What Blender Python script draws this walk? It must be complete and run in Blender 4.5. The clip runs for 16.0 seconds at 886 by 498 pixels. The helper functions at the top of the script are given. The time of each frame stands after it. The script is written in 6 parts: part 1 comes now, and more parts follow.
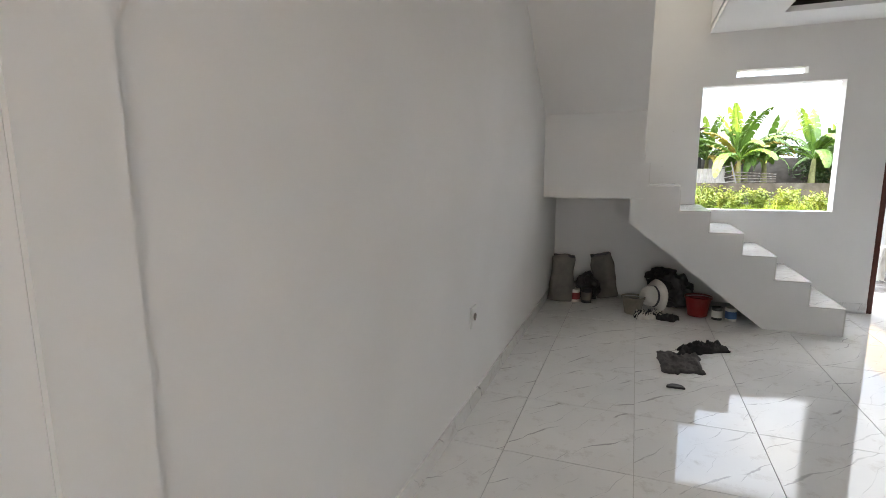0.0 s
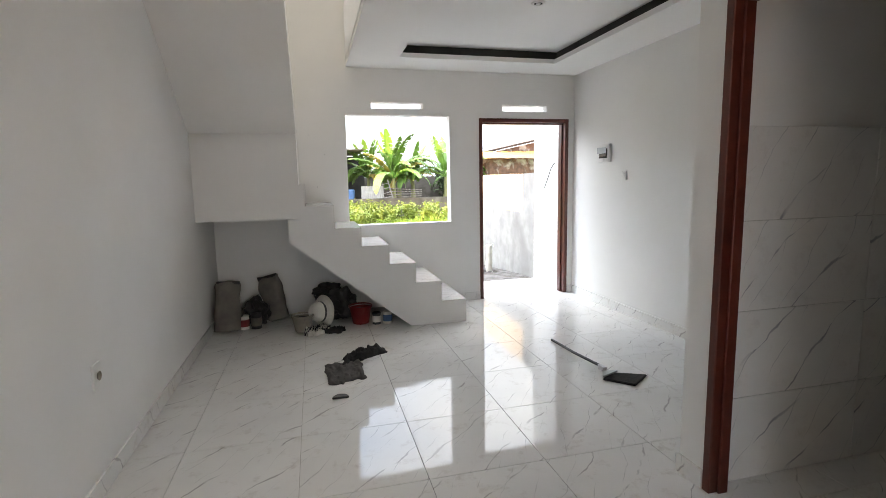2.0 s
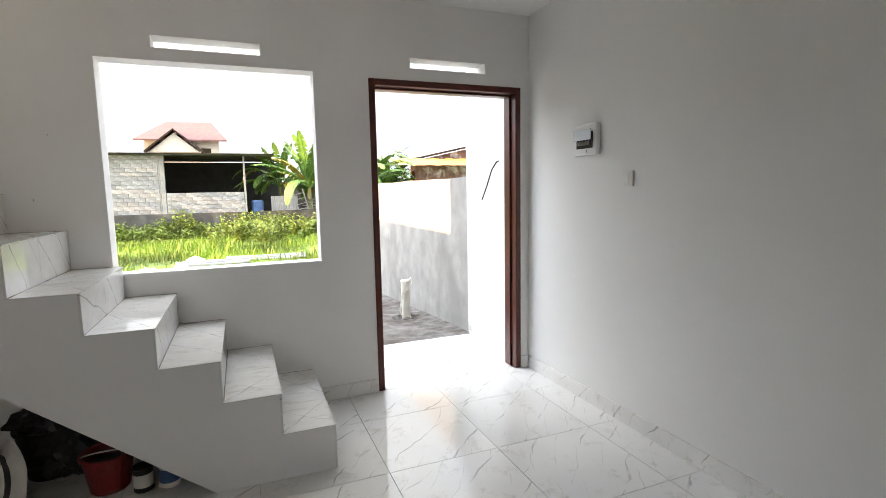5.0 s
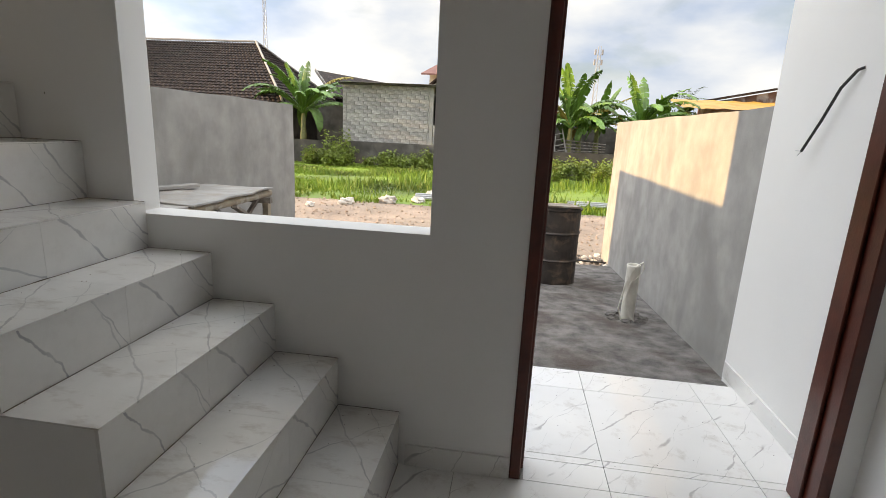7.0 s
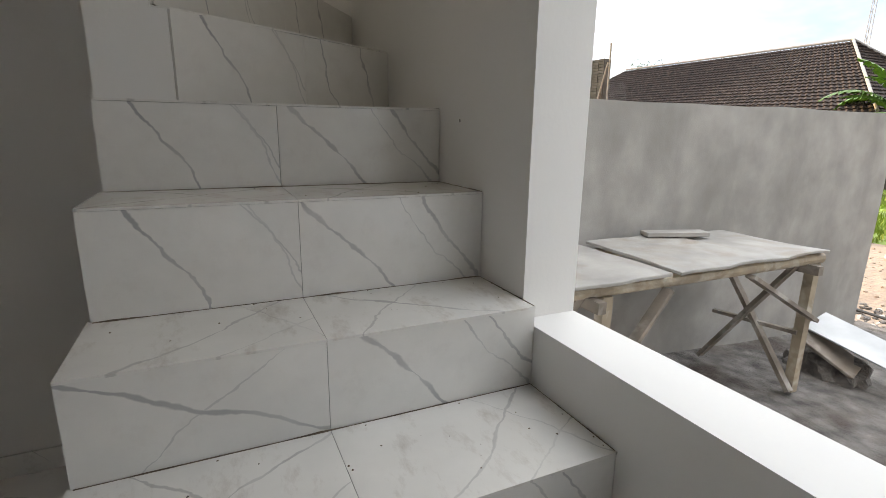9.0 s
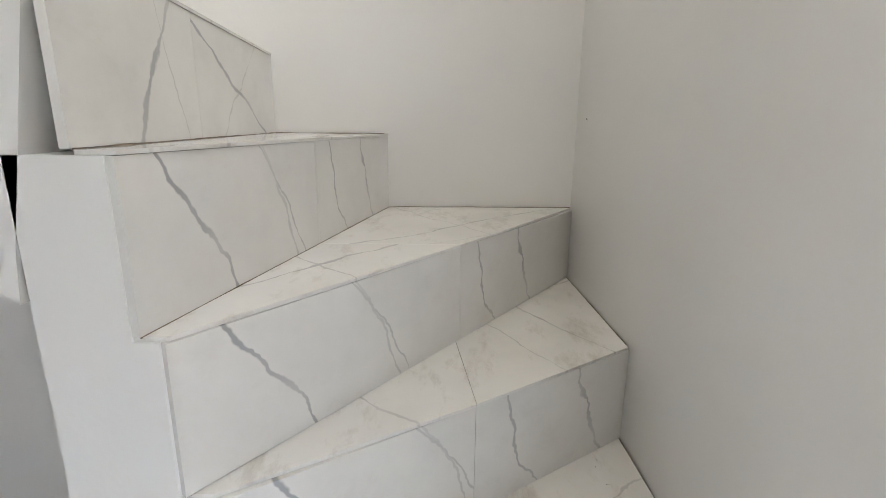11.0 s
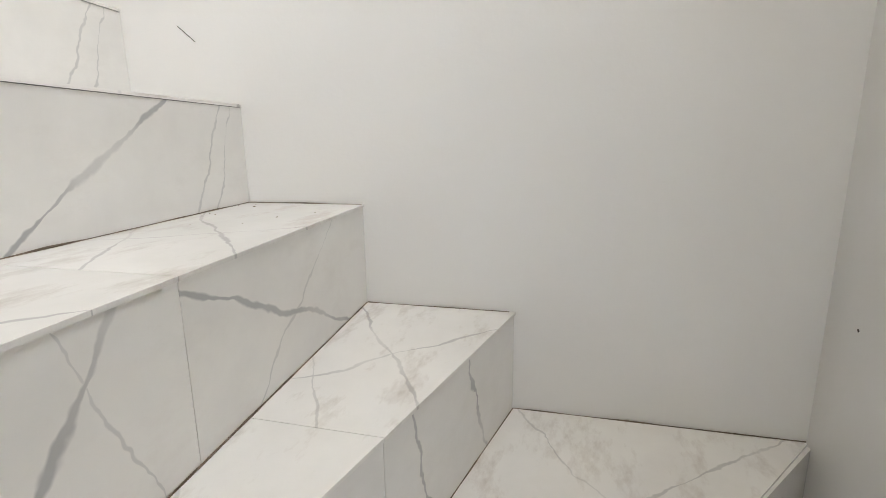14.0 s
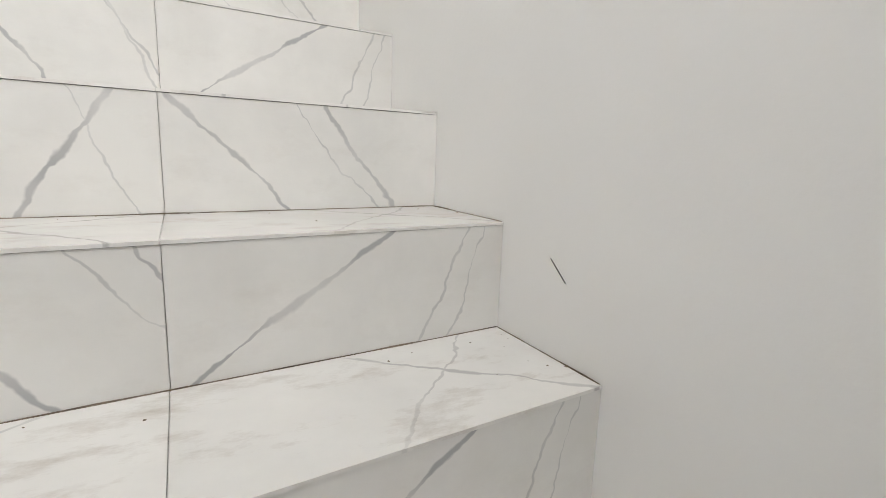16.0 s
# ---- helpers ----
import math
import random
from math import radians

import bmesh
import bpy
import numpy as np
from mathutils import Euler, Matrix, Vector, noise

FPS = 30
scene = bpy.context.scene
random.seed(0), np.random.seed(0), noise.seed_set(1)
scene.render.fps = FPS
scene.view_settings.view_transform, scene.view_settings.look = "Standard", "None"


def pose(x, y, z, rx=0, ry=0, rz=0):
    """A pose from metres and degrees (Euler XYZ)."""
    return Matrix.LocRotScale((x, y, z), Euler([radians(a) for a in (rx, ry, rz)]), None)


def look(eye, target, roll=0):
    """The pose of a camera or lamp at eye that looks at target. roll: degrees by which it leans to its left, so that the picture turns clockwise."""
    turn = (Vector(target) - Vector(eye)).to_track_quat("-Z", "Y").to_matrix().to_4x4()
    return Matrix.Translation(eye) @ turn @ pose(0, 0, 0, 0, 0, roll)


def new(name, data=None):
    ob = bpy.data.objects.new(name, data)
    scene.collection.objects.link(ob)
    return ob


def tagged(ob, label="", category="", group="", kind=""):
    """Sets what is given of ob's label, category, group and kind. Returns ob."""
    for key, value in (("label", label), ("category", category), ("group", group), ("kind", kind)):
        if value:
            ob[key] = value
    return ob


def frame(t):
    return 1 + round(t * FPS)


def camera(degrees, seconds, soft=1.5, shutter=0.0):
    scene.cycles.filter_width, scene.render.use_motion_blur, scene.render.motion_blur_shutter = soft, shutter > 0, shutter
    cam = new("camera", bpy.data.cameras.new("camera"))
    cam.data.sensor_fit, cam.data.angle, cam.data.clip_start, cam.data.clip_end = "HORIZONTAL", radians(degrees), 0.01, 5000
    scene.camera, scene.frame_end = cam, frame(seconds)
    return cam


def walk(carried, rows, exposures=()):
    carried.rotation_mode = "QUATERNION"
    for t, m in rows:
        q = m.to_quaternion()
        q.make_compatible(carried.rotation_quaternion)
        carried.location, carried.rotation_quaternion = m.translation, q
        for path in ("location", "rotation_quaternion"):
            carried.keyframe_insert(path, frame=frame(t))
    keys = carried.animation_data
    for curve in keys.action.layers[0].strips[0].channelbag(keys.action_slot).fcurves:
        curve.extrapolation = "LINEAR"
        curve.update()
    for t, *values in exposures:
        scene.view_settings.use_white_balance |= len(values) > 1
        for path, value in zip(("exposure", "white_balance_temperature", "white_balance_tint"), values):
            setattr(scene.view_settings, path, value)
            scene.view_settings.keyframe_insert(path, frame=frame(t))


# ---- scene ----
import itertools

cam = camera(83.1, 16.0, soft=0.8)
PATH = [
    (0, (0.816, -5.602, 1.36), (0.108, -3.759, 1.042), -0.4),
    (0.5, (0.807, -5.605, 1.368), (0.51, -3.651, 1.058), -0.3),
    (1, (0.896, -5.618, 1.382), (0.938, -3.639, 1.096), -0.5),
    (1.5, (0.951, -5.616, 1.397), (1.27, -3.661, 1.123), -1.0),
    (2, (1.003, -5.541, 1.39), (1.495, -3.621, 1.125), -1.1),
    (2.5, (1.098, -5.235, 1.396), (1.69, -3.331, 1.241), -1.6),
    (3, (1.231, -4.9, 1.497), (1.911, -3.019, 1.53), -2.4),
    (3.5, (1.382, -4.552, 1.573), (2.139, -2.709, 1.75), -4.2),
    (4, (1.561, -4.144, 1.472), (2.352, -2.308, 1.531), -3.3),
    (4.2, (1.623, -3.974, 1.413), (2.427, -2.143, 1.409), -2.9),
    (6.3, (2.634, -2.245, 1.336), (2.995, -0.322, 0.92), 2.2),
    (6.4, (2.634, -2.182, 1.298), (2.935, -0.246, 0.895), 2.4),
    (6.5, (2.685, -2.098, 1.307), (2.877, -0.155, 0.872), 2.5),
    (7, (2.797, -1.712, 1.303), (2.544, 0.217, 0.839), 2.8),
    (7.5, (2.865, -1.339, 1.306), (2.171, 0.473, 0.822), 3.2),
    (8, (2.749, -0.995, 1.306), (1.591, 0.56, 0.815), 3.1),
    (8.2, (2.683, -0.899, 1.335), (1.386, 0.532, 0.815), 3.2),
    (8.5, (2.546, -0.717, 1.306), (1.002, 0.461, 0.829), 2.0),
    (9, (2.242, -0.597, 1.34), (0.477, 0.224, 0.878), 0.8),
    (9.5, (1.939, -0.51, 1.555), (0.095, 0.096, 1.08), 0.3),
    (10, (1.715, -0.4, 1.701), (-0.208, -0.024, 1.298), -0.9),
    (10.2, (1.646, -0.404, 1.776), (-0.284, -0.071, 1.372), -0.4),
    (12.3, (1.028, -0.376, 2.278), (-0.856, -0.794, 1.751), -2.1),
    (12.5, (0.996, -0.401, 2.306), (-0.893, -0.826, 1.806), -2.4),
    (13, (0.989, -0.425, 2.336), (-0.93, -0.776, 1.894), -1.9),
    (13.5, (0.965, -0.408, 2.354), (-0.954, -0.748, 1.906), -1.5),
    (14, (0.906, -0.42, 2.321), (-0.989, -0.897, 1.895), -0.7),
    (14.5, (0.761, -0.465, 2.36), (-1.039, -1.257, 1.998), 0.9),
    (15, (0.645, -0.495, 2.519), (-0.941, -1.647, 2.124), 1.1),
    (15.5, (0.56, -0.556, 2.636), (-0.715, -2.046, 2.239), 1.0),
    (16, (0.504, -0.592, 2.699), (-0.414, -2.33, 2.333), 1.9),
]
walk(cam, [(t, look(eye, target, roll)) for t, eye, target, roll in PATH],
     [(0, 2.25, 7700, 10), (2.5, 2.25, 7800, 10), (4.2, 2.15, 7800, 10), (6.3, 0.75, 8300, 10), (7.0, 0.58, 8300, 10), (8.0, 0.48, 8300, 10), (8.5, 0.42, 8300, 10), (9.0, 0.92, 8300, 10), (9.5, 1.6, 8200, 10), (10.2, 2.2, 7600, 10), (12.3, 2.6, 7300, 10), (14.0, 2.5, 7300, 10), (16, 1.95, 7300, 10)])

# ---- world, sun and large lights ----
SUN_AZ, SUN_EL = radians(6.0), radians(8.3)
world = bpy.data.worlds.new("world")
scene.world = world
world.use_nodes = True
wn, wl = world.node_tree.nodes, world.node_tree.links
wn.clear()
w_out = wn.new("ShaderNodeOutputWorld")
w_bg = wn.new("ShaderNodeBackground")
w_sky = wn.new("ShaderNodeTexSky")
w_sky.sky_type = "NISHITA"
w_sky.sun_disc = False
w_sky.sun_elevation = radians(14)
w_sky.sun_rotation = radians(264)
w_tc = wn.new("ShaderNodeTexCoord")
w_map = wn.new("ShaderNodeMapping")
w_map.inputs["Scale"].default_value = (1.0, 1.0, 2.4)
w_noise = wn.new("ShaderNodeTexNoise")
w_noise.inputs["Scale"].default_value = 2.6
w_noise.inputs["Detail"].default_value = 9.0
w_noise.inputs["Roughness"].default_value = 0.52
w_noise.inputs["Distortion"].default_value = 0.25
w_ramp = wn.new("ShaderNodeValToRGB")
w_ramp.color_ramp.elements[0].position = 0.26
w_ramp.color_ramp.elements[0].color = (0, 0, 0, 1)
w_ramp.color_ramp.elements[1].position = 0.46
w_ramp.color_ramp.elements[1].color = (1, 1, 1, 1)
w_noise2 = wn.new("ShaderNodeTexNoise")
w_noise2.inputs["Scale"].default_value = 2.7
w_noise2.inputs["Detail"].default_value = 7.0
w_ramp2 = wn.new("ShaderNodeValToRGB")
w_ramp2.color_ramp.elements[0].position = 0.38
w_ramp2.color_ramp.elements[0].color = (0.44, 0.60, 0.92, 1)
w_ramp2.color_ramp.elements[1].position = 0.66
w_ramp2.color_ramp.elements[1].color = (1.03, 1.12, 1.25, 1)
w_mul = wn.new("ShaderNodeVectorMath")
w_mul.operation = "SCALE"
w_mul.inputs["Scale"].default_value = 0.15
w_mix = wn.new("ShaderNodeMix")
w_mix.data_type = "RGBA"
wl.new(w_tc.outputs["Generated"], w_map.inputs["Vector"])
wl.new(w_map.outputs["Vector"], w_noise.inputs["Vector"])
wl.new(w_map.outputs["Vector"], w_noise2.inputs["Vector"])
wl.new(w_noise.outputs["Fac"], w_ramp.inputs["Fac"])
wl.new(w_noise2.outputs["Fac"], w_ramp2.inputs["Fac"])
wl.new(w_sky.outputs["Color"], w_mul.inputs[0])
wl.new(w_ramp.outputs["Color"], w_mix.inputs["Factor"])
wl.new(w_mul.outputs["Vector"], w_mix.inputs["A"])
wl.new(w_ramp2.outputs["Color"], w_mix.inputs["B"])
w_sep = wn.new("ShaderNodeSeparateXYZ")
wl.new(w_tc.outputs["Generated"], w_sep.inputs["Vector"])
w_zen = wn.new("ShaderNodeMapRange")
w_zen.inputs["From Min"].default_value = 0.22
w_zen.inputs["From Max"].default_value = 0.9
w_zen.inputs["To Min"].default_value = 0.70
w_zen.inputs["To Max"].default_value = 1.9
wl.new(w_sep.outputs["Z"], w_zen.inputs["Value"])
w_lift = wn.new("ShaderNodeVectorMath")
w_lift.operation = "SCALE"
wl.new(w_mix.outputs["Result"], w_lift.inputs[0])
wl.new(w_zen.outputs["Result"], w_lift.inputs["Scale"])
w_dot = wn.new("ShaderNodeVectorMath")
w_dot.operation = "DOT_PRODUCT"
w_dot.inputs[1].default_value = (-math.cos(SUN_AZ) * 0.94, -math.sin(SUN_AZ) * 0.94, 0.34)
wl.new(w_tc.outputs["Generated"], w_dot.inputs[0])
w_sunward = wn.new("ShaderNodeMapRange")
w_sunward.interpolation_type = "SMOOTHSTEP"
w_sunward.inputs["From Min"].default_value = 0.15
w_sunward.inputs["To Min"].default_value = 1.0
w_sunward.inputs["To Max"].default_value = 2.1
wl.new(w_dot.outputs["Value"], w_sunward.inputs["Value"])
w_glow = wn.new("ShaderNodeVectorMath")
w_glow.operation = "SCALE"
wl.new(w_lift.outputs["Vector"], w_glow.inputs[0])
wl.new(w_sunward.outputs["Result"], w_glow.inputs["Scale"])
wl.new(w_glow.outputs["Vector"], w_bg.inputs["Color"])
w_bg.inputs["Strength"].default_value = 1.0
wl.new(w_bg.outputs["Background"], w_out.inputs["Surface"])

sun_data = bpy.data.lights.new("sun", "SUN")
sun_data.energy = 5.0
sun_data.angle = radians(0.6)
sun_data.color = (1.0, 0.72, 0.41)
sun = new("sun", sun_data)
sun_dir = Vector((math.cos(SUN_AZ) * math.cos(SUN_EL), math.sin(SUN_AZ) * math.cos(SUN_EL), -math.sin(SUN_EL)))
sun.rotation_mode = "QUATERNION"
sun.rotation_quaternion = sun_dir.to_track_quat("-Z", "Y")


def opening_light(name, at, target, w, h, power):
    """An area lamp added at an unseen opening, for the sky's light."""
    d = bpy.data.lights.new(name, "AREA")
    d.shape, d.size, d.size_y, d.energy, d.color = "RECTANGLE", w, h, power, (1.0, 0.985, 0.96)
    ob = new(name, d)
    ob.matrix_basis = look(at, target)
    return ob


# added fill from behind; no window is known there
opening_light("fill_light_back", (1.3, -8.35, 1.5), (1.3, -7, 1.45), 1.9, 1.9, 0.3)
# daylight upstairs is inferred, the place of both windows is assumed
opening_light("window_light_upper", (1.45, -0.05, 4.7), (1.0, -1.6, 3.0), 1.8, 1.4, 8.0)
opening_light("fill_light_upper_back", (1.6, -6.9, 4.7), (1.4, -4.0, 4.1), 2.0, 1.6, 2.5)


# ---- materials ----
def mat(name, color, rough=0.6, metal=0.0, var=0.12, scale=6.0, bump=0.15, bscale=60.0, spec=0.5, stain=None, stain_amt=0.0, stain_scale=1.5, bdist=0.004, per_object=0.0, streak=1.0):
    """A plain surface with variation at two scales, fine relief and optional stains."""
    m = bpy.data.materials.new(name)
    m.use_nodes = True
    n, l = m.node_tree.nodes, m.node_tree.links
    b = n["Principled BSDF"]
    tc = n.new("ShaderNodeTexCoord")
    big = n.new("ShaderNodeTexNoise")
    big.inputs["Scale"].default_value = scale
    big.inputs["Detail"].default_value = 6
    fine = n.new("ShaderNodeTexNoise")
    fine.inputs["Scale"].default_value = bscale
    fine.inputs["Detail"].default_value = 4
    l.new(tc.outputs["Object"], big.inputs["Vector"])
    l.new(tc.outputs["Object"], fine.inputs["Vector"])
    ramp = n.new("ShaderNodeValToRGB")
    lo = [c * (1 - var) for c in color]
    hi = [min(1, c * (1 + var)) for c in color]
    ramp.color_ramp.elements[0].position, ramp.color_ramp.elements[0].color = 0.3, (*lo, 1)
    ramp.color_ramp.elements[1].position, ramp.color_ramp.elements[1].color = 0.7, (*hi, 1)
    l.new(big.outputs["Fac"], ramp.inputs["Fac"])
    col = ramp.outputs["Color"]
    if stain:
        s = n.new("ShaderNodeTexNoise")
        s.inputs["Scale"].default_value = stain_scale
        s.inputs["Detail"].default_value = 8
        s.inputs["Distortion"].default_value = 0.6
        sr = n.new("ShaderNodeValToRGB")
        sr.color_ramp.elements[0].position, sr.color_ramp.elements[0].color = 0.5, (0, 0, 0, 1)
        sr.color_ramp.elements[1].position, sr.color_ramp.elements[1].color = 0.68, (stain_amt,) * 3 + (1,)
        smap = n.new("ShaderNodeMapping")
        smap.inputs["Scale"].default_value = (1.0, 1.0, streak)
        l.new(tc.outputs["Object"], smap.inputs["Vector"])
        l.new(smap.outputs["Vector"], s.inputs["Vector"])
        l.new(s.outputs["Fac"], sr.inputs["Fac"])
        mx = n.new("ShaderNodeMix")
        mx.data_type = "RGBA"
        l.new(sr.outputs["Color"], mx.inputs["Factor"])
        l.new(col, mx.inputs["A"])
        mx.inputs["B"].default_value = (*stain, 1)
        col = mx.outputs["Result"]
    if per_object:
        oi = n.new("ShaderNodeObjectInfo")
        mr = n.new("ShaderNodeMapRange")
        mr.inputs["To Min"].default_value = 1 - per_object
        mr.inputs["To Max"].default_value = 1 + per_object
        l.new(oi.outputs["Random"], mr.inputs["Value"])
        sc = n.new("ShaderNodeVectorMath")
        sc.operation = "SCALE"
        l.new(col, sc.inputs[0])
        l.new(mr.outputs["Result"], sc.inputs["Scale"])
        col = sc.outputs["Vector"]
    l.new(col, b.inputs["Base Color"])
    b.inputs["Roughness"].default_value = rough
    b.inputs["Metallic"].default_value = metal
    b.inputs["Specular IOR Level"].default_value = spec
    if bump:
        bp = n.new("ShaderNodeBump")
        bp.inputs["Strength"].default_value = bump
        bp.inputs["Distance"].default_value = bdist
        l.new(fine.outputs["Fac"], bp.inputs["Height"])
        l.new(bp.outputs["Normal"], b.inputs["Normal"])
    return m


def marble(name, base, vein, rough, scale, width, density, dirt):
    """Polished white porcelain with grey diagonal veins; each tile takes its own piece of the pattern."""
    m = bpy.data.materials.new(name)
    m.use_nodes = True
    n, l = m.node_tree.nodes, m.node_tree.links
    b = n["Principled BSDF"]
    tc = n.new("ShaderNodeTexCoord")
    oi = n.new("ShaderNodeObjectInfo")
    off = n.new("ShaderNodeVectorMath")
    off.operation = "MULTIPLY_ADD"
    l.new(oi.outputs["Random"], off.inputs[0])
    off.inputs[1].default_value = (37.0, 53.0, 0.0)
    l.new(tc.outputs["Object"], off.inputs[2])
    warp = n.new("ShaderNodeTexNoise")
    warp.inputs["Scale"].default_value = 5.0
    warp.inputs["Detail"].default_value = 5
    l.new(off.outputs["Vector"], warp.inputs["Vector"])
    wadd = n.new("ShaderNodeVectorMath")
    wadd.operation = "MULTIPLY_ADD"
    l.new(warp.outputs["Color"], wadd.inputs[0])
    wadd.inputs[1].default_value = (0.07, 0.07, 0.07)
    l.new(off.outputs["Vector"], wadd.inputs[2])
    wv = n.new("ShaderNodeTexNoise")
    wv.inputs["Scale"].default_value = 6.0
    wv.inputs["Detail"].default_value = 4
    l.new(off.outputs["Vector"], wv.inputs["Vector"])
    def strokes(direction, freq, w, wander):
        """Roughly parallel wandering lines, running across the direction given."""
        dt = n.new("ShaderNodeVectorMath")
        dt.operation = "DOT_PRODUCT"
        l.new(wadd.outputs["Vector"], dt.inputs[0])
        dt.inputs[1].default_value = Vector(direction).normalized() * freq
        lo = n.new("ShaderNodeTexNoise")
        lo.inputs["Scale"].default_value = 1.3 + freq * 0.12
        lo.inputs["Detail"].default_value = 1.5
        l.new(off.outputs["Vector"], lo.inputs["Vector"])
        ma = n.new("ShaderNodeMath")
        ma.operation = "MULTIPLY_ADD"
        l.new(lo.outputs["Fac"], ma.inputs[0])
        ma.inputs[1].default_value = wander
        l.new(dt.outputs["Value"], ma.inputs[2])
        fr = n.new("ShaderNodeMath")
        fr.operation = "FRACT"
        l.new(ma.outputs[0], fr.inputs[0])
        sb = n.new("ShaderNodeMath")
        sb.operation = "SUBTRACT"
        sb.inputs[1].default_value = 0.5
        l.new(fr.outputs[0], sb.inputs[0])
        ab = n.new("ShaderNodeMath")
        ab.operation = "ABSOLUTE"
        l.new(sb.outputs[0], ab.inputs[0])
        wd = n.new("ShaderNodeMapRange")
        wd.inputs["From Min"].default_value = 0.40
        wd.inputs["From Max"].default_value = 0.66
        wd.inputs["To Min"].default_value = w * 0.10
        wd.inputs["To Max"].default_value = w
        l.new(wv.outputs["Fac"], wd.inputs["Value"])
        mr = n.new("ShaderNodeMapRange")
        mr.interpolation_type = "SMOOTHSTEP"
        core = n.new("ShaderNodeMath")
        core.operation = "MULTIPLY"
        core.inputs[1].default_value = 0.2
        l.new(wd.outputs["Result"], core.inputs[0])
        l.new(core.outputs[0], mr.inputs["From Min"])
        l.new(wd.outputs["Result"], mr.inputs["From Max"])
        mr.inputs["To Min"].default_value = 1
        mr.inputs["To Max"].default_value = 0
        l.new(ab.outputs[0], mr.inputs["Value"])
        return mr.outputs["Result"]
    v1 = strokes((0.9, -1.0, -0.85), scale, width, 0.8)
    v2 = strokes((1.0, -0.6, -0.35), scale * 1.7, width * 0.6, 1.0)
    mask = n.new("ShaderNodeTexNoise")
    mask.inputs["Scale"].default_value = density
    mask.inputs["Detail"].default_value = 2
    l.new(off.outputs["Vector"], mask.inputs["Vector"])
    mk = n.new("ShaderNodeMapRange")
    mk.inputs["From Min"].default_value = 0.43
    mk.inputs["From Max"].default_value = 0.57
    l.new(mask.outputs["Fac"], mk.inputs["Value"])
    m1 = n.new("ShaderNodeMath")
    m1.operation = "MULTIPLY"
    l.new(v1, m1.inputs[0])
    l.new(mk.outputs["Result"], m1.inputs[1])
    inv = n.new("ShaderNodeMath")
    inv.operation = "SUBTRACT"
    inv.inputs[0].default_value = 1.0
    l.new(mk.outputs["Result"], inv.inputs[1])
    m2 = n.new("ShaderNodeMath")
    m2.operation = "MULTIPLY"
    l.new(v2, m2.inputs[0])
    l.new(inv.outputs[0], m2.inputs[1])
    m3 = n.new("ShaderNodeMath")
    m3.operation = "MULTIPLY_ADD"
    l.new(m2.outputs[0], m3.inputs[0])
    m3.inputs[1].default_value = 0.75
    l.new(m1.outputs[0], m3.inputs[2])
    cloud = n.new("ShaderNodeTexNoise")
    cloud.inputs["Scale"].default_value = 2.2
    cloud.inputs["Detail"].default_value = 5
    l.new(off.outputs["Vector"], cloud.inputs["Vector"])
    cr = n.new("ShaderNodeValToRGB")
    cr.color_ramp.elements[0].position, cr.color_ramp.elements[0].color = 0.35, (*[c * 0.93 for c in base], 1)
    cr.color_ramp.elements[1].position, cr.color_ramp.elements[1].color = 0.65, (*base, 1)
    l.new(cloud.outputs["Fac"], cr.inputs["Fac"])
    mx = n.new("ShaderNodeMix")
    mx.data_type = "RGBA"
    l.new(m3.outputs[0], mx.inputs["Factor"])
    l.new(cr.outputs["Color"], mx.inputs["A"])
    mx.inputs["B"].default_value = (*vein, 1)
    dn = n.new("ShaderNodeTexNoise")
    dn.inputs["Scale"].default_value = 8.0
    dn.inputs["Detail"].default_value = 9
    dn.inputs["Roughness"].default_value = 0.72
    geo = n.new("ShaderNodeNewGeometry")
    l.new(geo.outputs["Position"], dn.inputs["Vector"])
    dr = n.new("ShaderNodeMapRange")
    dr.inputs["From Min"].default_value = 0.55
    dr.inputs["From Max"].default_value = 0.75
    dr.inputs["To Max"].default_value = dirt
    l.new(dn.outputs["Fac"], dr.inputs["Value"])
    mx2 = n.new("ShaderNodeMix")
    mx2.data_type = "RGBA"
    l.new(dr.outputs["Result"], mx2.inputs["Factor"])
    l.new(mx.outputs["Result"], mx2.inputs["A"])
    mx2.inputs["B"].default_value = (0.34, 0.275, 0.215, 1)
    l.new(mx2.outputs["Result"], b.inputs["Base Color"])
    rr = n.new("ShaderNodeMapRange")
    rr.inputs["To Min"].default_value = rough
    rr.inputs["To Max"].default_value = rough + 0.09
    rr.inputs["From Min"].default_value = 0.45
    rr.inputs["From Max"].default_value = 0.8
    l.new(dn.outputs["Fac"], rr.inputs["Value"])
    l.new(rr.outputs["Result"], b.inputs["Roughness"])
    return m


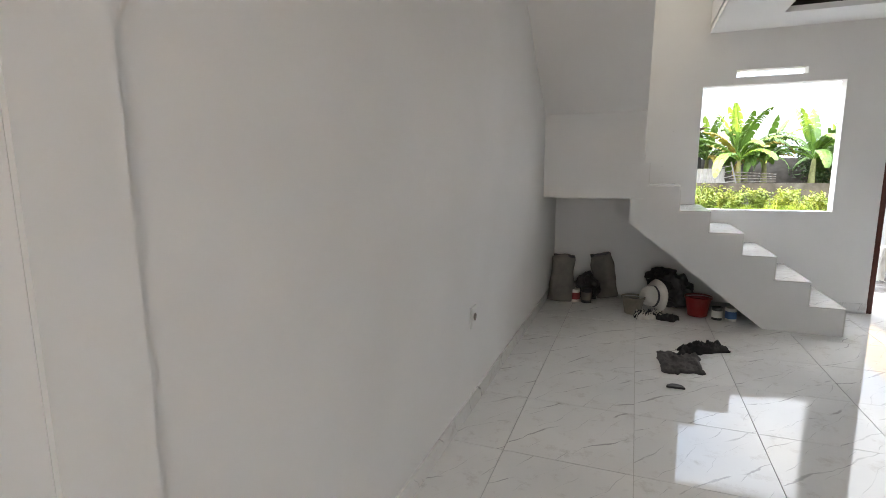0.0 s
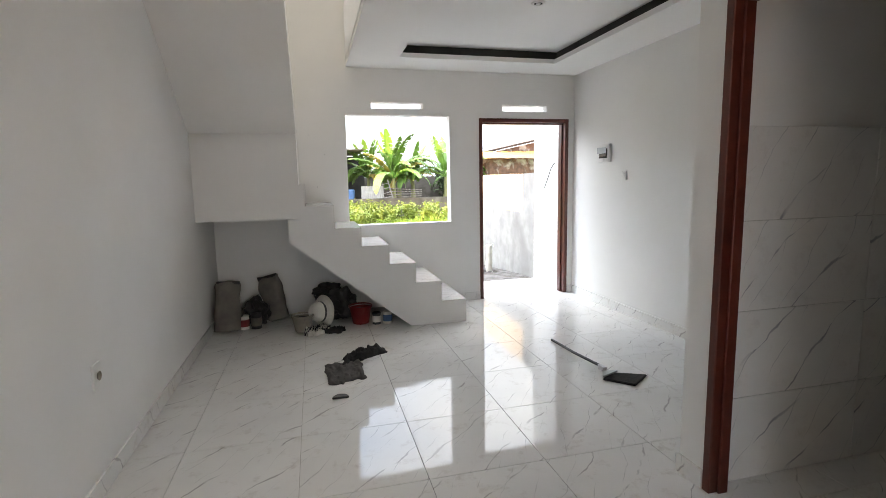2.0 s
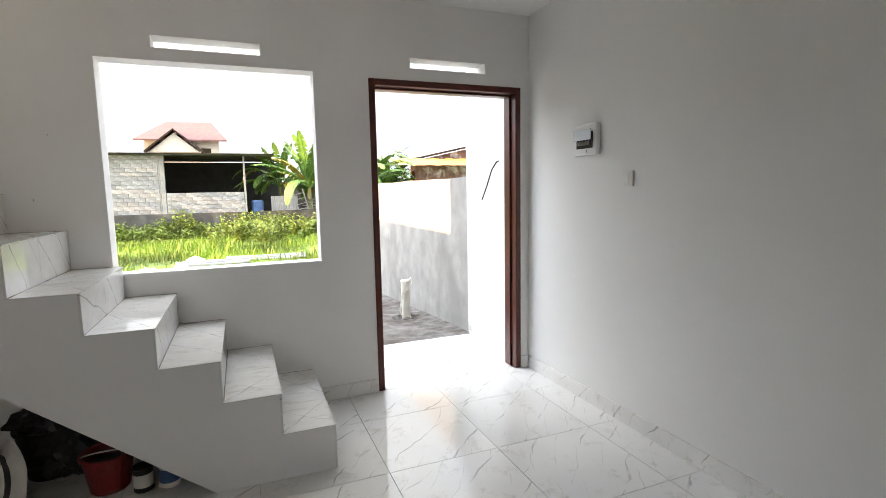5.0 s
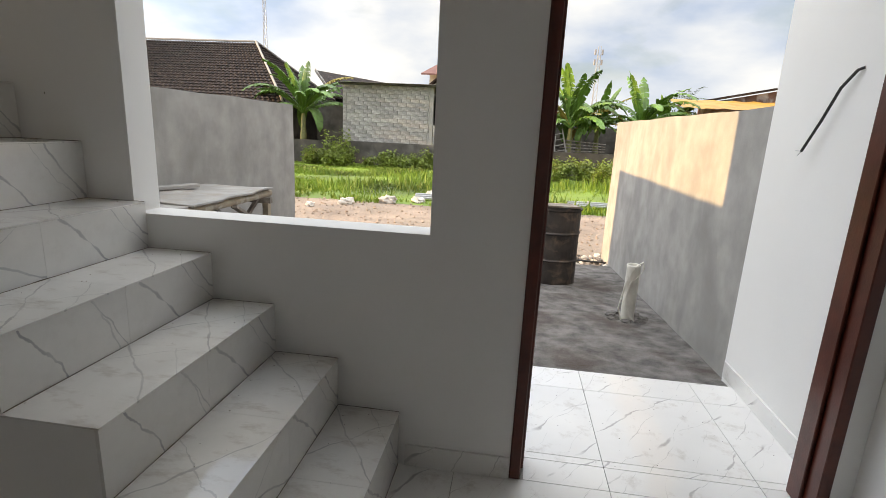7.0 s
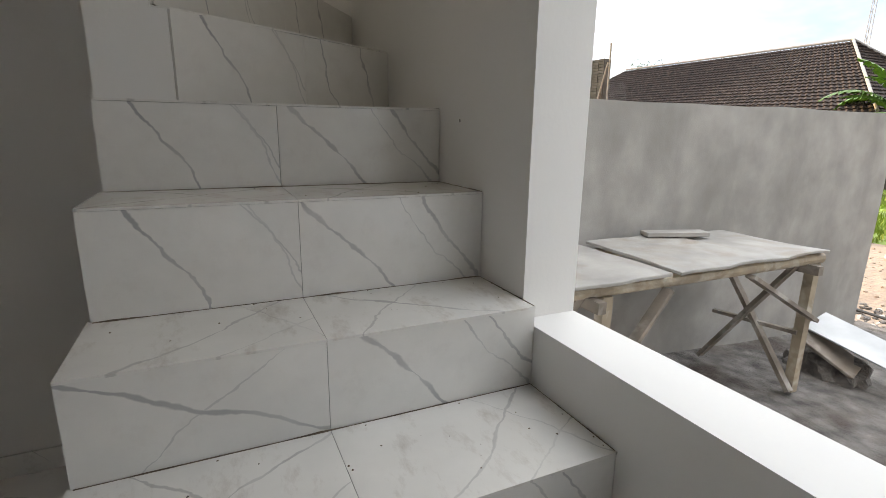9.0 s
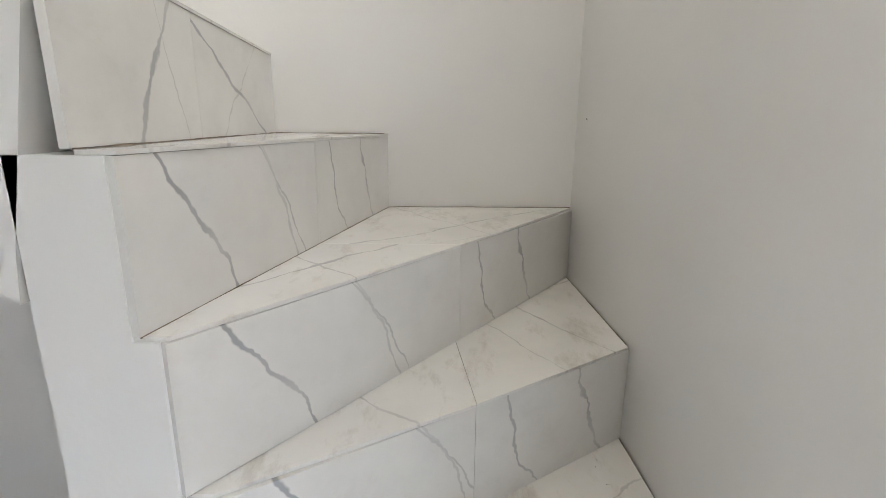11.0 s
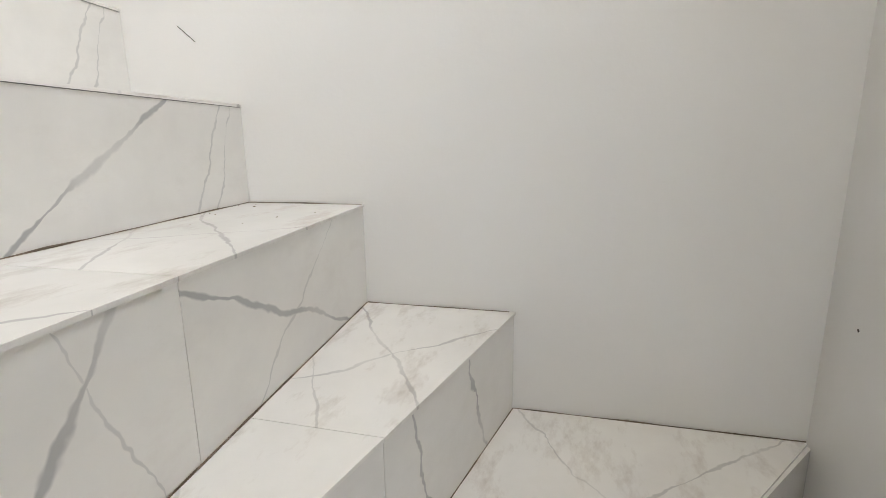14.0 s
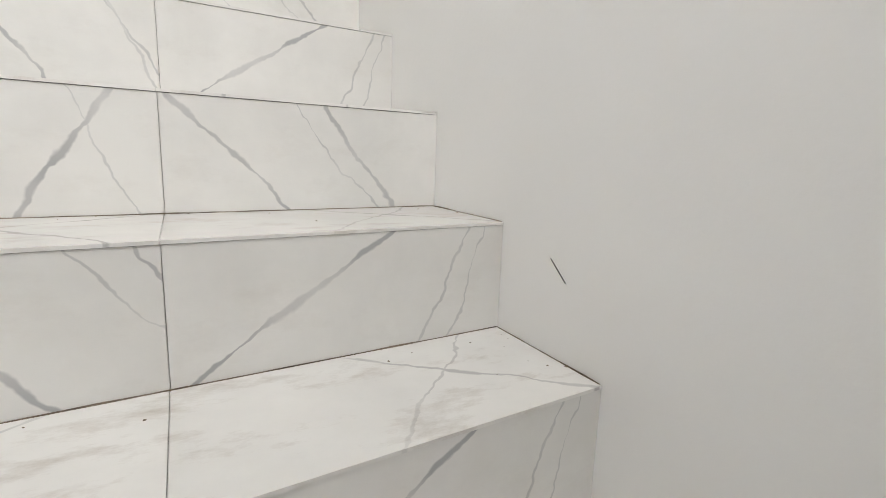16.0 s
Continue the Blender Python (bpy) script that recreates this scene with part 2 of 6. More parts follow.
def printed_marble(name, base, vein, rough, prints, dirt):
    """Porcelain with a printed pattern: veins given as (start along, lean, half width, strength) for each print, read from the tile's own UV, whose first number counts the prints in tens."""
    m = bpy.data.materials.new(name)
    m.use_nodes = True
    n, l = m.node_tree.nodes, m.node_tree.links
    b = n["Principled BSDF"]

    def math2(op, a, c=None, d=None):
        q = n.new("ShaderNodeMath")
        q.operation = op
        for k, v in enumerate((a, c, d)):
            if v is None:
                continue
            if isinstance(v, (int, float)):
                q.inputs[k].default_value = v
            else:
                l.new(v, q.inputs[k])
        return q.outputs[0]

    def noise_at(vec, scale, detail, rgh=0.5):
        q = n.new("ShaderNodeTexNoise")
        q.inputs["Scale"].default_value = scale
        q.inputs["Detail"].default_value = detail
        q.inputs["Roughness"].default_value = rgh
        l.new(vec, q.inputs["Vector"])
        return q

    uv = n.new("ShaderNodeUVMap").outputs["UV"]
    oi = n.new("ShaderNodeObjectInfo")
    geo = n.new("ShaderNodeNewGeometry").outputs["Position"]
    wob = noise_at(uv, 7.0, 4, 0.6)
    big = noise_at(uv, 2.6, 2)
    wide = noise_at(uv, 16.0, 3)
    fade = noise_at(uv, 5.0, 2)
    sep = n.new("ShaderNodeSeparateXYZ")
    l.new(uv, sep.inputs[0])
    u = math2("ADD", math2("MULTIPLY_ADD", wob.outputs["Fac"], 0.075, sep.outputs["X"]), math2("MULTIPLY_ADD", big.outputs["Fac"], 0.12, -0.0975))
    u = math2("ADD", u, math2("MULTIPLY_ADD", oi.outputs["Random"], 0.05, -0.025))
    v = sep.outputs["Y"]
    wv = math2("MAXIMUM", math2("MULTIPLY_ADD", wide.outputs["Fac"], 3.4, -0.85), 0.18)
    fd = n.new("ShaderNodeMapRange")
    fd.inputs["From Min"].default_value = 0.32
    fd.inputs["From Max"].default_value = 0.52
    fd.inputs["To Min"].default_value = 0.35
    l.new(fade.outputs["Fac"], fd.inputs["Value"])
    total = None
    for k, veins in enumerate(prints):
        for start, slope, half, strength in veins:
            c = start + 10 * k
            f = 1 / math.sqrt(1 + slope * slope)
            d = math2("ABSOLUTE", math2("MULTIPLY", math2("SUBTRACT", math2("MULTIPLY_ADD", v, -slope, u), c), f))
            mr = n.new("ShaderNodeMapRange")
            mr.interpolation_type = "SMOOTHSTEP"
            mr.inputs["To Min"].default_value = strength
            mr.inputs["To Max"].default_value = 0.0
            l.new(math2("MULTIPLY", wv, half * 0.35), mr.inputs["From Min"])
            l.new(math2("MULTIPLY", wv, half), mr.inputs["From Max"])
            l.new(d, mr.inputs["Value"])
            total = mr.outputs["Result"] if total is None else math2("MAXIMUM", total, mr.outputs["Result"])
    total = math2("MULTIPLY", total, fd.outputs["Result"])
    cloud = noise_at(uv, 4.5, 6, 0.6)
    cr = n.new("ShaderNodeValToRGB")
    cr.color_ramp.elements[0].position, cr.color_ramp.elements[0].color = 0.33, (*[c * 0.90 for c in base], 1)
    cr.color_ramp.elements[1].position, cr.color_ramp.elements[1].color = 0.62, (*base, 1)
    l.new(cloud.outputs["Fac"], cr.inputs["Fac"])
    mx = n.new("ShaderNodeMix")
    mx.data_type = "RGBA"
    l.new(total, mx.inputs["Factor"])
    l.new(cr.outputs["Color"], mx.inputs["A"])
    mx.inputs["B"].default_value = (*vein, 1)
    # dried mortar smears in broken streaks
    smear = n.new("ShaderNodeMapping")
    smear.inputs["Scale"].default_value = (7.0, 16.0, 16.0)
    smear.inputs["Rotation"].default_value = (0.0, 0.0, 0.5)
    l.new(geo, smear.inputs["Vector"])
    dn = noise_at(smear.outputs["Vector"], 1.0, 9, 0.7)
    dr = n.new("ShaderNodeMapRange")
    dr.inputs["From Min"].default_value = 0.53
    dr.inputs["From Max"].default_value = 0.74
    dr.inputs["To Max"].default_value = dirt
    l.new(dn.outputs["Fac"], dr.inputs["Value"])
    mx2 = n.new("ShaderNodeMix")
    mx2.data_type = "RGBA"
    l.new(dr.outputs["Result"], mx2.inputs["Factor"])
    l.new(mx.outputs["Result"], mx2.inputs["A"])
    mx2.inputs["B"].default_value = (0.36, 0.29, 0.235, 1)
    l.new(mx2.outputs["Result"], b.inputs["Base Color"])
    l.new(math2("MULTIPLY_ADD", dr.outputs["Result"], 0.3, rough), b.inputs["Roughness"])
    return m


M_WALL = mat("wall_paint", (0.80, 0.79, 0.77), 0.62, var=0.03, scale=1.3, bump=0.12, bscale=90, spec=0.35, stain=(0.7, 0.68, 0.64), stain_amt=0.16, stain_scale=0.9, bdist=0.003)
M_CEIL = mat("ceiling_paint", (0.82, 0.81, 0.79), 0.75, var=0.02, scale=1.0, bump=0.05, bscale=70, spec=0.3)
M_FLOOR = marble("floor_marble_tile", (0.80, 0.785, 0.76), (0.47, 0.455, 0.44), 0.04, 5.0, 0.05, 5.5, 0.5)
# prints 0 to 5 on risers, 6 to 8 on treads
PRINTS = (
    ((0.185, -0.64, 0.0050, 0.9), (0.40, -0.7, 0.0030, 0.55), (0.37, -0.5, 0.0035, 0.4)),
    ((0.245, -1.05, 0.0065, 0.85), (0.44, -0.55, 0.0050, 0.7), (0.415, -0.75, 0.0028, 0.5)),
    ((0.42, -2.3, 0.0060, 0.8), (0.12, 1.2, 0.0025, 0.4)),
    ((0.04, 1.45, 0.0060, 0.85), (0.37, 0.5, 0.0040, 0.5), (0.43, 0.35, 0.0030, 0.45)),
    ((0.12, 0.75, 0.0075, 0.85), (0.30, -0.5, 0.0025, 0.4)),
    ((0.13, -0.4, 0.0040, 0.7), (0.29, -0.45, 0.0050, 0.75)),
    ((0.02, 1.5, 0.0042, 0.65), (0.34, -0.9, 0.0045, 0.6), (0.20, 1.9, 0.0025, 0.45)),
    ((0.34, -1.3, 0.0048, 0.65), (0.05, 0.8, 0.0030, 0.5)),
    ((0.10, 1.1, 0.0045, 0.6), (0.22, 1.6, 0.0030, 0.5), (0.42, -0.6, 0.0030, 0.5)),
)
M_STAIR = printed_marble("stair_marble_tile", (0.80, 0.785, 0.755), (0.36, 0.36, 0.37), 0.05, PRINTS[:6], 0.12)
M_TREAD = printed_marble("worn_stair_tread_tile", (0.80, 0.785, 0.755), (0.38, 0.375, 0.375), 0.07, ((),) * 6 + PRINTS[6:], 0.55)
M_WALLTILE = marble("wall_marble_tile", (0.80, 0.785, 0.755), (0.38, 0.38, 0.395), 0.08, 4.2, 0.042, 3.6, 0.25)
M_GROUT = mat("tile_grout", (0.50, 0.47, 0.43), 0.9, var=0.2, scale=20, bump=0.1)
M_WOOD = mat("stained_wood_frame", (0.088, 0.018, 0.010), 0.32, var=0.25, scale=14, bump=0.12, bscale=120)
M_PLASTER = mat("cement_render", (0.325, 0.312, 0.295), 0.9, var=0.17, scale=5, bump=0.3, bscale=120, stain=(0.21, 0.2, 0.188), stain_amt=0.6, stain_scale=2.1, bdist=0.004, streak=0.42)
M_CONC = mat("rough_concrete", (0.165, 0.152, 0.142), 0.95, var=0.5, scale=9, bump=1.0, bscale=60, stain=(0.085, 0.064, 0.053), stain_amt=0.85, stain_scale=2.6, bdist=0.02)
M_GROUND = mat("limestone_gravel", (0.33, 0.245, 0.185), 0.95, var=0.25, scale=1.4, bump=1.0, bscale=14, stain=(0.32, 0.25, 0.19), stain_amt=0.7, stain_scale=0.8, bdist=0.05)
M_STONE = mat("pale_stone", (0.55, 0.50, 0.44), 0.95, var=0.25, scale=9, bump=0.8, bscale=30, bdist=0.01, per_object=0.2)
M_GRASS = mat("grass_blades", (0.155, 0.23, 0.024), 0.6, var=0.55, scale=0.5, bump=0)
M_WEED = mat("weed_leaves", (0.18, 0.235, 0.035), 0.55, var=0.4, scale=2.5, bump=0)
M_LEAF = mat("banana_leaf", (0.11, 0.21, 0.038), 0.42, var=0.35, scale=1.8, bump=0.3, bscale=30, per_object=0.35)
M_LEAFDRY = mat("dry_banana_leaf", (0.35, 0.27, 0.06), 0.6, var=0.3, scale=3, bump=0.3)
M_STEM = mat("banana_stem", (0.20, 0.20, 0.08), 0.6, var=0.35, scale=6, bump=0.3)
M_BLOCK = mat("concrete_block", (0.33, 0.315, 0.305), 0.95, var=0.28, scale=8, bump=0.7, bscale=50, bdist=0.01, per_object=0.18)
M_MORTAR = mat("block_mortar", (0.38, 0.365, 0.345), 0.95, var=0.2, scale=5, bump=0.5)
M_ROOF = mat("old_clay_roof_tile", (0.020, 0.010, 0.007), 0.9, var=0.85, scale=4.5, bump=0.4, bscale=18, bdist=0.02, stain=(0.16, 0.12, 0.10), stain_amt=0.35, stain_scale=9)
M_REDROOF = mat("red_roof_sheet", (0.26, 0.06, 0.045), 0.6, var=0.25, scale=2.5, bump=0.2)
M_RIDGE = mat("pale_ridge_cap", (0.33, 0.31, 0.29), 0.85, var=0.15, scale=4, bump=0.3)
M_ZINC = mat("corrugated_zinc", (0.42, 0.43, 0.44), 0.45, metal=0.6, var=0.2, scale=3, bump=0.1)
M_RUST = mat("rusty_sheet", (0.16, 0.085, 0.06), 0.75, metal=0.2, var=0.4, scale=3, bump=0.2, stain=(0.5, 0.46, 0.42), stain_amt=0.8, stain_scale=2)
M_YELLOW = mat("yellow_tarpaulin", (0.52, 0.26, 0.035), 0.5, var=0.2, scale=1.5, bump=0.4, bscale=8)
# dark stained tone; on the tiled house it also carries the roof's shade
M_OLD = mat("old_stained_and_shaded_wall", (0.085, 0.075, 0.065), 0.9, var=0.4, scale=2.0, bump=0.4, stain=(0.2, 0.19, 0.17), stain_amt=0.5, stain_scale=1.2)
# near-black: stands for shade in rooms and the cove, also for dark parts
M_DARK = mat("dark_shade_and_parts", (0.035, 0.033, 0.03), 0.9, var=0.3, scale=3, bump=0)
M_BLACK = mat("black_plastic", (0.018, 0.018, 0.018), 0.45, var=0.3, scale=12, bump=0.1)
M_SACK = mat("cement_sack_paper", (0.165, 0.145, 0.125), 0.85, var=0.25, scale=8, bump=0.7, bscale=22, bdist=0.01, stain=(0.16, 0.13, 0.11), stain_amt=0.7, stain_scale=4)
M_WHITEP = mat("dusty_white_plastic", (0.66, 0.63, 0.57), 0.5, var=0.12, scale=10, bump=0.1, stain=(0.35, 0.31, 0.26), stain_amt=0.5, stain_scale=7)
M_GREYP = mat("cement_splashed_pail", (0.24, 0.21, 0.17), 0.75, var=0.25, scale=10, bump=0.3, stain=(0.12, 0.10, 0.09), stain_amt=0.7, stain_scale=8)
M_REDP = mat("red_plastic", (0.19, 0.010, 0.009), 0.42, var=0.2, scale=9, bump=0.1, stain=(0.2, 0.1, 0.08), stain_amt=0.6, stain_scale=7)
M_CLOTH = mat("dark_rag", (0.022, 0.021, 0.021), 0.95, var=0.4, scale=9, bump=0.8, bscale=70, bdist=0.006)
M_CLOTHG = mat("grey_rag", (0.065, 0.06, 0.058), 0.95, var=0.3, scale=9, bump=0.8, bscale=70, bdist=0.006)
M_SWITCH = mat("white_switch_plastic", (0.78, 0.77, 0.74), 0.3, var=0.02, scale=5, bump=0)
M_METAL = mat("brushed_metal", (0.55, 0.55, 0.55), 0.35, metal=0.9, var=0.1, scale=20, bump=0.05)
M_LUMBER = mat("weathered_lumber", (0.22, 0.185, 0.155), 0.85, var=0.3, scale=8, bump=0.5, bscale=45, stain=(0.5, 0.48, 0.45), stain_amt=0.7, stain_scale=5)
M_BAMBOO = mat("bamboo_pole", (0.33, 0.27, 0.20), 0.6, var=0.25, scale=8, bump=0.2, stain=(0.6, 0.57, 0.5), stain_amt=0.6, stain_scale=9)
M_PLY = mat("cement_stained_plywood", (0.34, 0.325, 0.305), 0.85, var=0.2, scale=5, bump=0.5, bscale=40, stain=(0.27, 0.23, 0.19), stain_amt=0.7, stain_scale=4)
M_CABLE = mat("black_cable", (0.02, 0.02, 0.02), 0.5, var=0.1, bump=0)
M_CREAM = mat("cream_house_wall", (0.62, 0.58, 0.48), 0.9, var=0.1, scale=2, bump=0.1)
M_PINK = mat("pale_red_roof", (0.20, 0.095, 0.08), 0.75, var=0.15, scale=4, bump=0.2)
M_FARTREE = mat("far_foliage", (0.045, 0.085, 0.025), 0.7, var=0.4, scale=1.2, bump=0)
M_BLUE = mat("blue_painted_metal", (0.05, 0.11, 0.24), 0.5, var=0.2, scale=5, bump=0.1)
M_BRICK = mat("old_dark_brick", (0.075, 0.068, 0.062), 0.95, var=0.3, scale=5, bump=0.5, per_object=0.25)


# ---- mesh helpers ----
def link(name, bm, material, parent=None, label="", smooth=False):
    me = bpy.data.meshes.new(name)
    bmesh.ops.recalc_face_normals(bm, faces=bm.faces)
    bm.to_mesh(me)
    bm.free()
    me.materials.append(material)
    if smooth:
        me.polygons.foreach_set("use_smooth", [True] * len(me.polygons))
    ob = new(name, me)
    if parent is not None:
        ob.parent = parent
    if label:
        ob["label"] = label
    return ob


def part(name, bm, material, parent, label="", smooth=False):
    return link(name, bm, material, parent, label, smooth)


def thing(name, m, label, category, group="", kind=""):
    ob = new(name)
    ob.empty_display_size = 0.1
    ob.matrix_basis = m
    return tagged(ob, label, category, group, kind)


def box(bm, x0, x1, y0, y1, z0, z1):
    v = [bm.verts.new(p) for p in ((x0, y0, z0), (x1, y0, z0), (x1, y1, z0), (x0, y1, z0), (x0, y0, z1), (x1, y0, z1), (x1, y1, z1), (x0, y1, z1))]
    for f in ((3, 2, 1, 0), (4, 5, 6, 7), (0, 1, 5, 4), (1, 2, 6, 5), (2, 3, 7, 6), (3, 0, 4, 7)):
        bm.faces.new([v[i] for i in f])
    return bm


def rbox(x0, x1, y0, y1, z0, z1, r=0.004, seg=1):
    bm = box(bmesh.new(), x0, x1, y0, y1, z0, z1)
    bmesh.ops.bevel(bm, geom=bm.edges[:], offset=r, segments=seg, affect="EDGES", profile=0.7)
    return bm


def beam(bm, p, q, w, h, up=(0, 0, 1)):
    """A squared bar from p to q."""
    p, q, up = Vector(p), Vector(q), Vector(up)
    d = (q - p).normalized()
    s = d.cross(up)
    s = s.normalized() if s.length > 1e-4 else Vector((1, 0, 0))
    u = s.cross(d)
    vs = [bm.verts.new(c + s * (a * w / 2) + u * (b * h / 2)) for c in (p, q) for a, b in ((-1, -1), (1, -1), (1, 1), (-1, 1))]
    for f in ((0, 1, 2, 3), (7, 6, 5, 4), (0, 4, 5, 1), (1, 5, 6, 2), (2, 6, 7, 3), (3, 7, 4, 0)):
        bm.faces.new([vs[i] for i in f])
    return bm


def tube(bm, pts, radii, n=10, cap=True):
    """A round bar through points."""
    pts = [Vector(p) for p in pts]
    if not isinstance(radii, (list, tuple)):
        radii = [radii] * len(pts)
    rings = []
    for i, p in enumerate(pts):
        d = (pts[min(i + 1, len(pts) - 1)] - pts[max(i - 1, 0)]).normalized()
        ref = Vector((0, 0, 1)) if abs(d.z) < 0.9 else Vector((1, 0, 0))
        s = d.cross(ref).normalized()
        u = s.cross(d)
        rings.append([bm.verts.new(p + (s * math.cos(a) + u * math.sin(a)) * radii[i]) for a in (2 * math.pi * k / n for k in range(n))])
    for a, b in zip(rings, rings[1:]):
        for k in range(n):
            bm.faces.new((a[k], a[(k + 1) % n], b[(k + 1) % n], b[k]))
    if cap:
        bm.faces.new(rings[0][::-1])
        bm.faces.new(rings[-1])
    return bm


def lathe(bm, profile, n=24, at=(0, 0, 0)):
    """A turned shape from (radius, height) pairs."""
    at = Vector(at)
    rings = []
    for r, z in profile:
        if r < 1e-5:
            rings.append([bm.verts.new(at + Vector((0, 0, z)))])
        else:
            rings.append([bm.verts.new(at + Vector((r * math.cos(2 * math.pi * k / n), r * math.sin(2 * math.pi * k / n), z))) for k in range(n)])
    for a, b in zip(rings, rings[1:]):
        for k in range(n):
            j = (k + 1) % n
            if len(a) == 1 and len(b) == 1:
                continue
            if len(a) == 1:
                bm.faces.new((a[0], b[j], b[k]))
            elif len(b) == 1:
                bm.faces.new((a[k], a[j], b[0]))
            else:
                bm.faces.new((a[k], a[j], b[j], b[k]))
    return bm


def prism(bm, plan, z0, z1):
    lo = [bm.verts.new((x, y, z0)) for x, y in plan]
    hi = [bm.verts.new((x, y, z1)) for x, y in plan]
    bm.faces.new(lo[::-1])
    bm.faces.new(hi)
    for i in range(len(plan)):
        j = (i + 1) % len(plan)
        bm.faces.new((lo[i], lo[j], hi[j], hi[i]))
    return bm


def extrude_poly(bm, a, b):
    """A solid between two matching rings of points."""
    va = [bm.verts.new(p) for p in a]
    vb = [bm.verts.new(p) for p in b]
    bm.faces.new(va[::-1])
    bm.faces.new(vb)
    for i in range(len(va)):
        j = (i + 1) % len(va)
        bm.faces.new((va[i], va[j], vb[j], vb[i]))
    return bm


def slab(us, vs, w0, w1, holes, axis):
    """A plate with rectangular holes. us, vs: its extent; holes: (u0, u1, v0, v1); axis: the one across its thickness."""
    U = sorted({us[0], us[1], *[min(max(h[i], us[0]), us[1]) for h in holes for i in (0, 1)]})
    V = sorted({vs[0], vs[1], *[min(max(h[i], vs[0]), vs[1]) for h in holes for i in (2, 3)]})
    def solid(i, j):
        if not (0 <= i < len(U) - 1 and 0 <= j < len(V) - 1):
            return False
        cu, cv = (U[i] + U[i + 1]) / 2, (V[j] + V[j + 1]) / 2
        return not any(h[0] < cu < h[1] and h[2] < cv < h[3] for h in holes)
    bm = bmesh.new()
    cache = {}
    def vert(u, v, w):
        k = (u, v, w)
        if k not in cache:
            cache[k] = bm.verts.new({"x": (w, u, v), "y": (u, w, v), "z": (u, v, w)}[axis])
        return cache[k]
    for i in range(len(U) - 1):
        for j in range(len(V) - 1):
            if not solid(i, j):
                continue
            a, b, c, d = U[i], U[i + 1], V[j], V[j + 1]
            bm.faces.new([vert(a, c, w0), vert(b, c, w0), vert(b, d, w0), vert(a, d, w0)])
            bm.faces.new([vert(a, c, w1), vert(a, d, w1), vert(b, d, w1), vert(b, c, w1)])
            for di, dj, e in ((-1, 0, ((a, c), (a, d))), (1, 0, ((b, d), (b, c))), (0, -1, ((b, c), (a, c))), (0, 1, ((a, d), (b, d)))):
                if not solid(i + di, j + dj):
                    (p, q), (r, s) = e
                    bm.faces.new([vert(p, q, w0), vert(r, s, w0), vert(r, s, w1), vert(p, q, w1)])
    return bm


def structure(name, bm, material, label, category):
    return tagged(link(name, bm, material), label, category, kind="structure")


# ---- the house: walls, floors, ceilings ----
W, CEIL, UPPER, TOP = 4.07, 2.61, 3.2, 6.0
BX, BY, BT = 2.63, -3.66, 0.08          # the bathroom's corner
BACK = -8.4
WIN = (1.377, 2.524, 0.938, 2.122)
DOOR = (2.872, 4.0, 0.0, 2.105)
# last hole: unseen upper window at an assumed place
wall_front = structure("wall_front", slab((-0.15, W + 0.15), (-0.06, TOP), 0.0, 0.14,
    [WIN, (DOOR[0], DOOR[1], -0.01, DOOR[3]), (1.653, 2.226, 2.191, 2.257), (3.159, 3.717, 2.184, 2.251), (0.5, 2.4, 3.95, 5.45)], "y"),
    M_WALL, "white painted front wall with an unglazed window opening and vents", "wall")
wall_left = structure("wall_left", slab((BACK, 0.0), (0, TOP), -0.15, 0.0, [(-6.05, -5.16, -0.01, 2.12)], "x"), M_WALL, "smooth white painted long side wall", "wall")
structure("wall_pier", box(bmesh.new(), 0.002, 0.016, -5.16, -4.995, 0.0, CEIL - 0.003), M_WALL, "shallow white pier beside a doorway", "wall")
structure("wall_right", slab((BACK, 0.0), (0, TOP), W, W + 0.15, [], "x"), M_WALL, "white painted side wall with a fuse box", "wall")
# its opening is added for the back fill lamp
structure("wall_back", slab((-0.15, W + 0.15), (0, TOP), BACK - 0.12, BACK, [(0.35, 2.25, 0.5, 2.4)], "y"), M_WALL, "plain white back wall", "wall")
structure("wall_bathroom_side", slab((BACK, BY), (0, CEIL), BX, BX + BT, [(-4.695, -3.805, -0.01, 2.125)], "x"), M_WALL, "white wall with a stained wooden bathroom door frame", "wall")
structure("wall_bathroom_front", slab((BX + BT, W), (0, CEIL), BY - 0.12, BY, [], "y"), M_WALL, "white wall closing the bathroom", "wall")
structure("wall_bathroom_back", slab((BX + BT, W), (0, CEIL), -6.0, -5.88, [], "y"), M_WALL, "plain white bathroom back wall", "wall")
structure("wall_side_room", slab((-7.0, -4.2), (0, CEIL), -2.62, -2.5, [], "x"), M_CREAM, "pale wall of the side room", "wall")
structure("wall_side_room_front", slab((-2.5, -0.15), (0, CEIL), -4.32, -4.2, [], "y"), M_CREAM, "pale wall of the side room", "wall")
structure("wall_side_room_back", slab((-2.5, -0.15), (0, CEIL), -7.0, -6.88, [], "y"), M_CREAM, "pale wall of the side room", "wall")
structure("floor_side_room", box(bmesh.new(), -2.6, -0.151, -7.0, -4.2, -0.06, -0.004), M_FLOOR, "marble floor of the side room", "floor")
structure("ceiling_side_room", box(bmesh.new(), -2.6, -0.151, -7.0, -4.2, CEIL, CEIL + 0.1), M_CEIL, "plain side room ceiling", "ceiling")

# lower ceiling with the stair well and a recessed tray with an unlit cove
TRAY = (1.887, 3.55, -3.13, -0.51)
WELL = (-0.01, 1.405, -2.3, 0.01)


def widened(r, d):
    return (r[0] - d, r[1] + d, r[2] - d, r[3] + d)


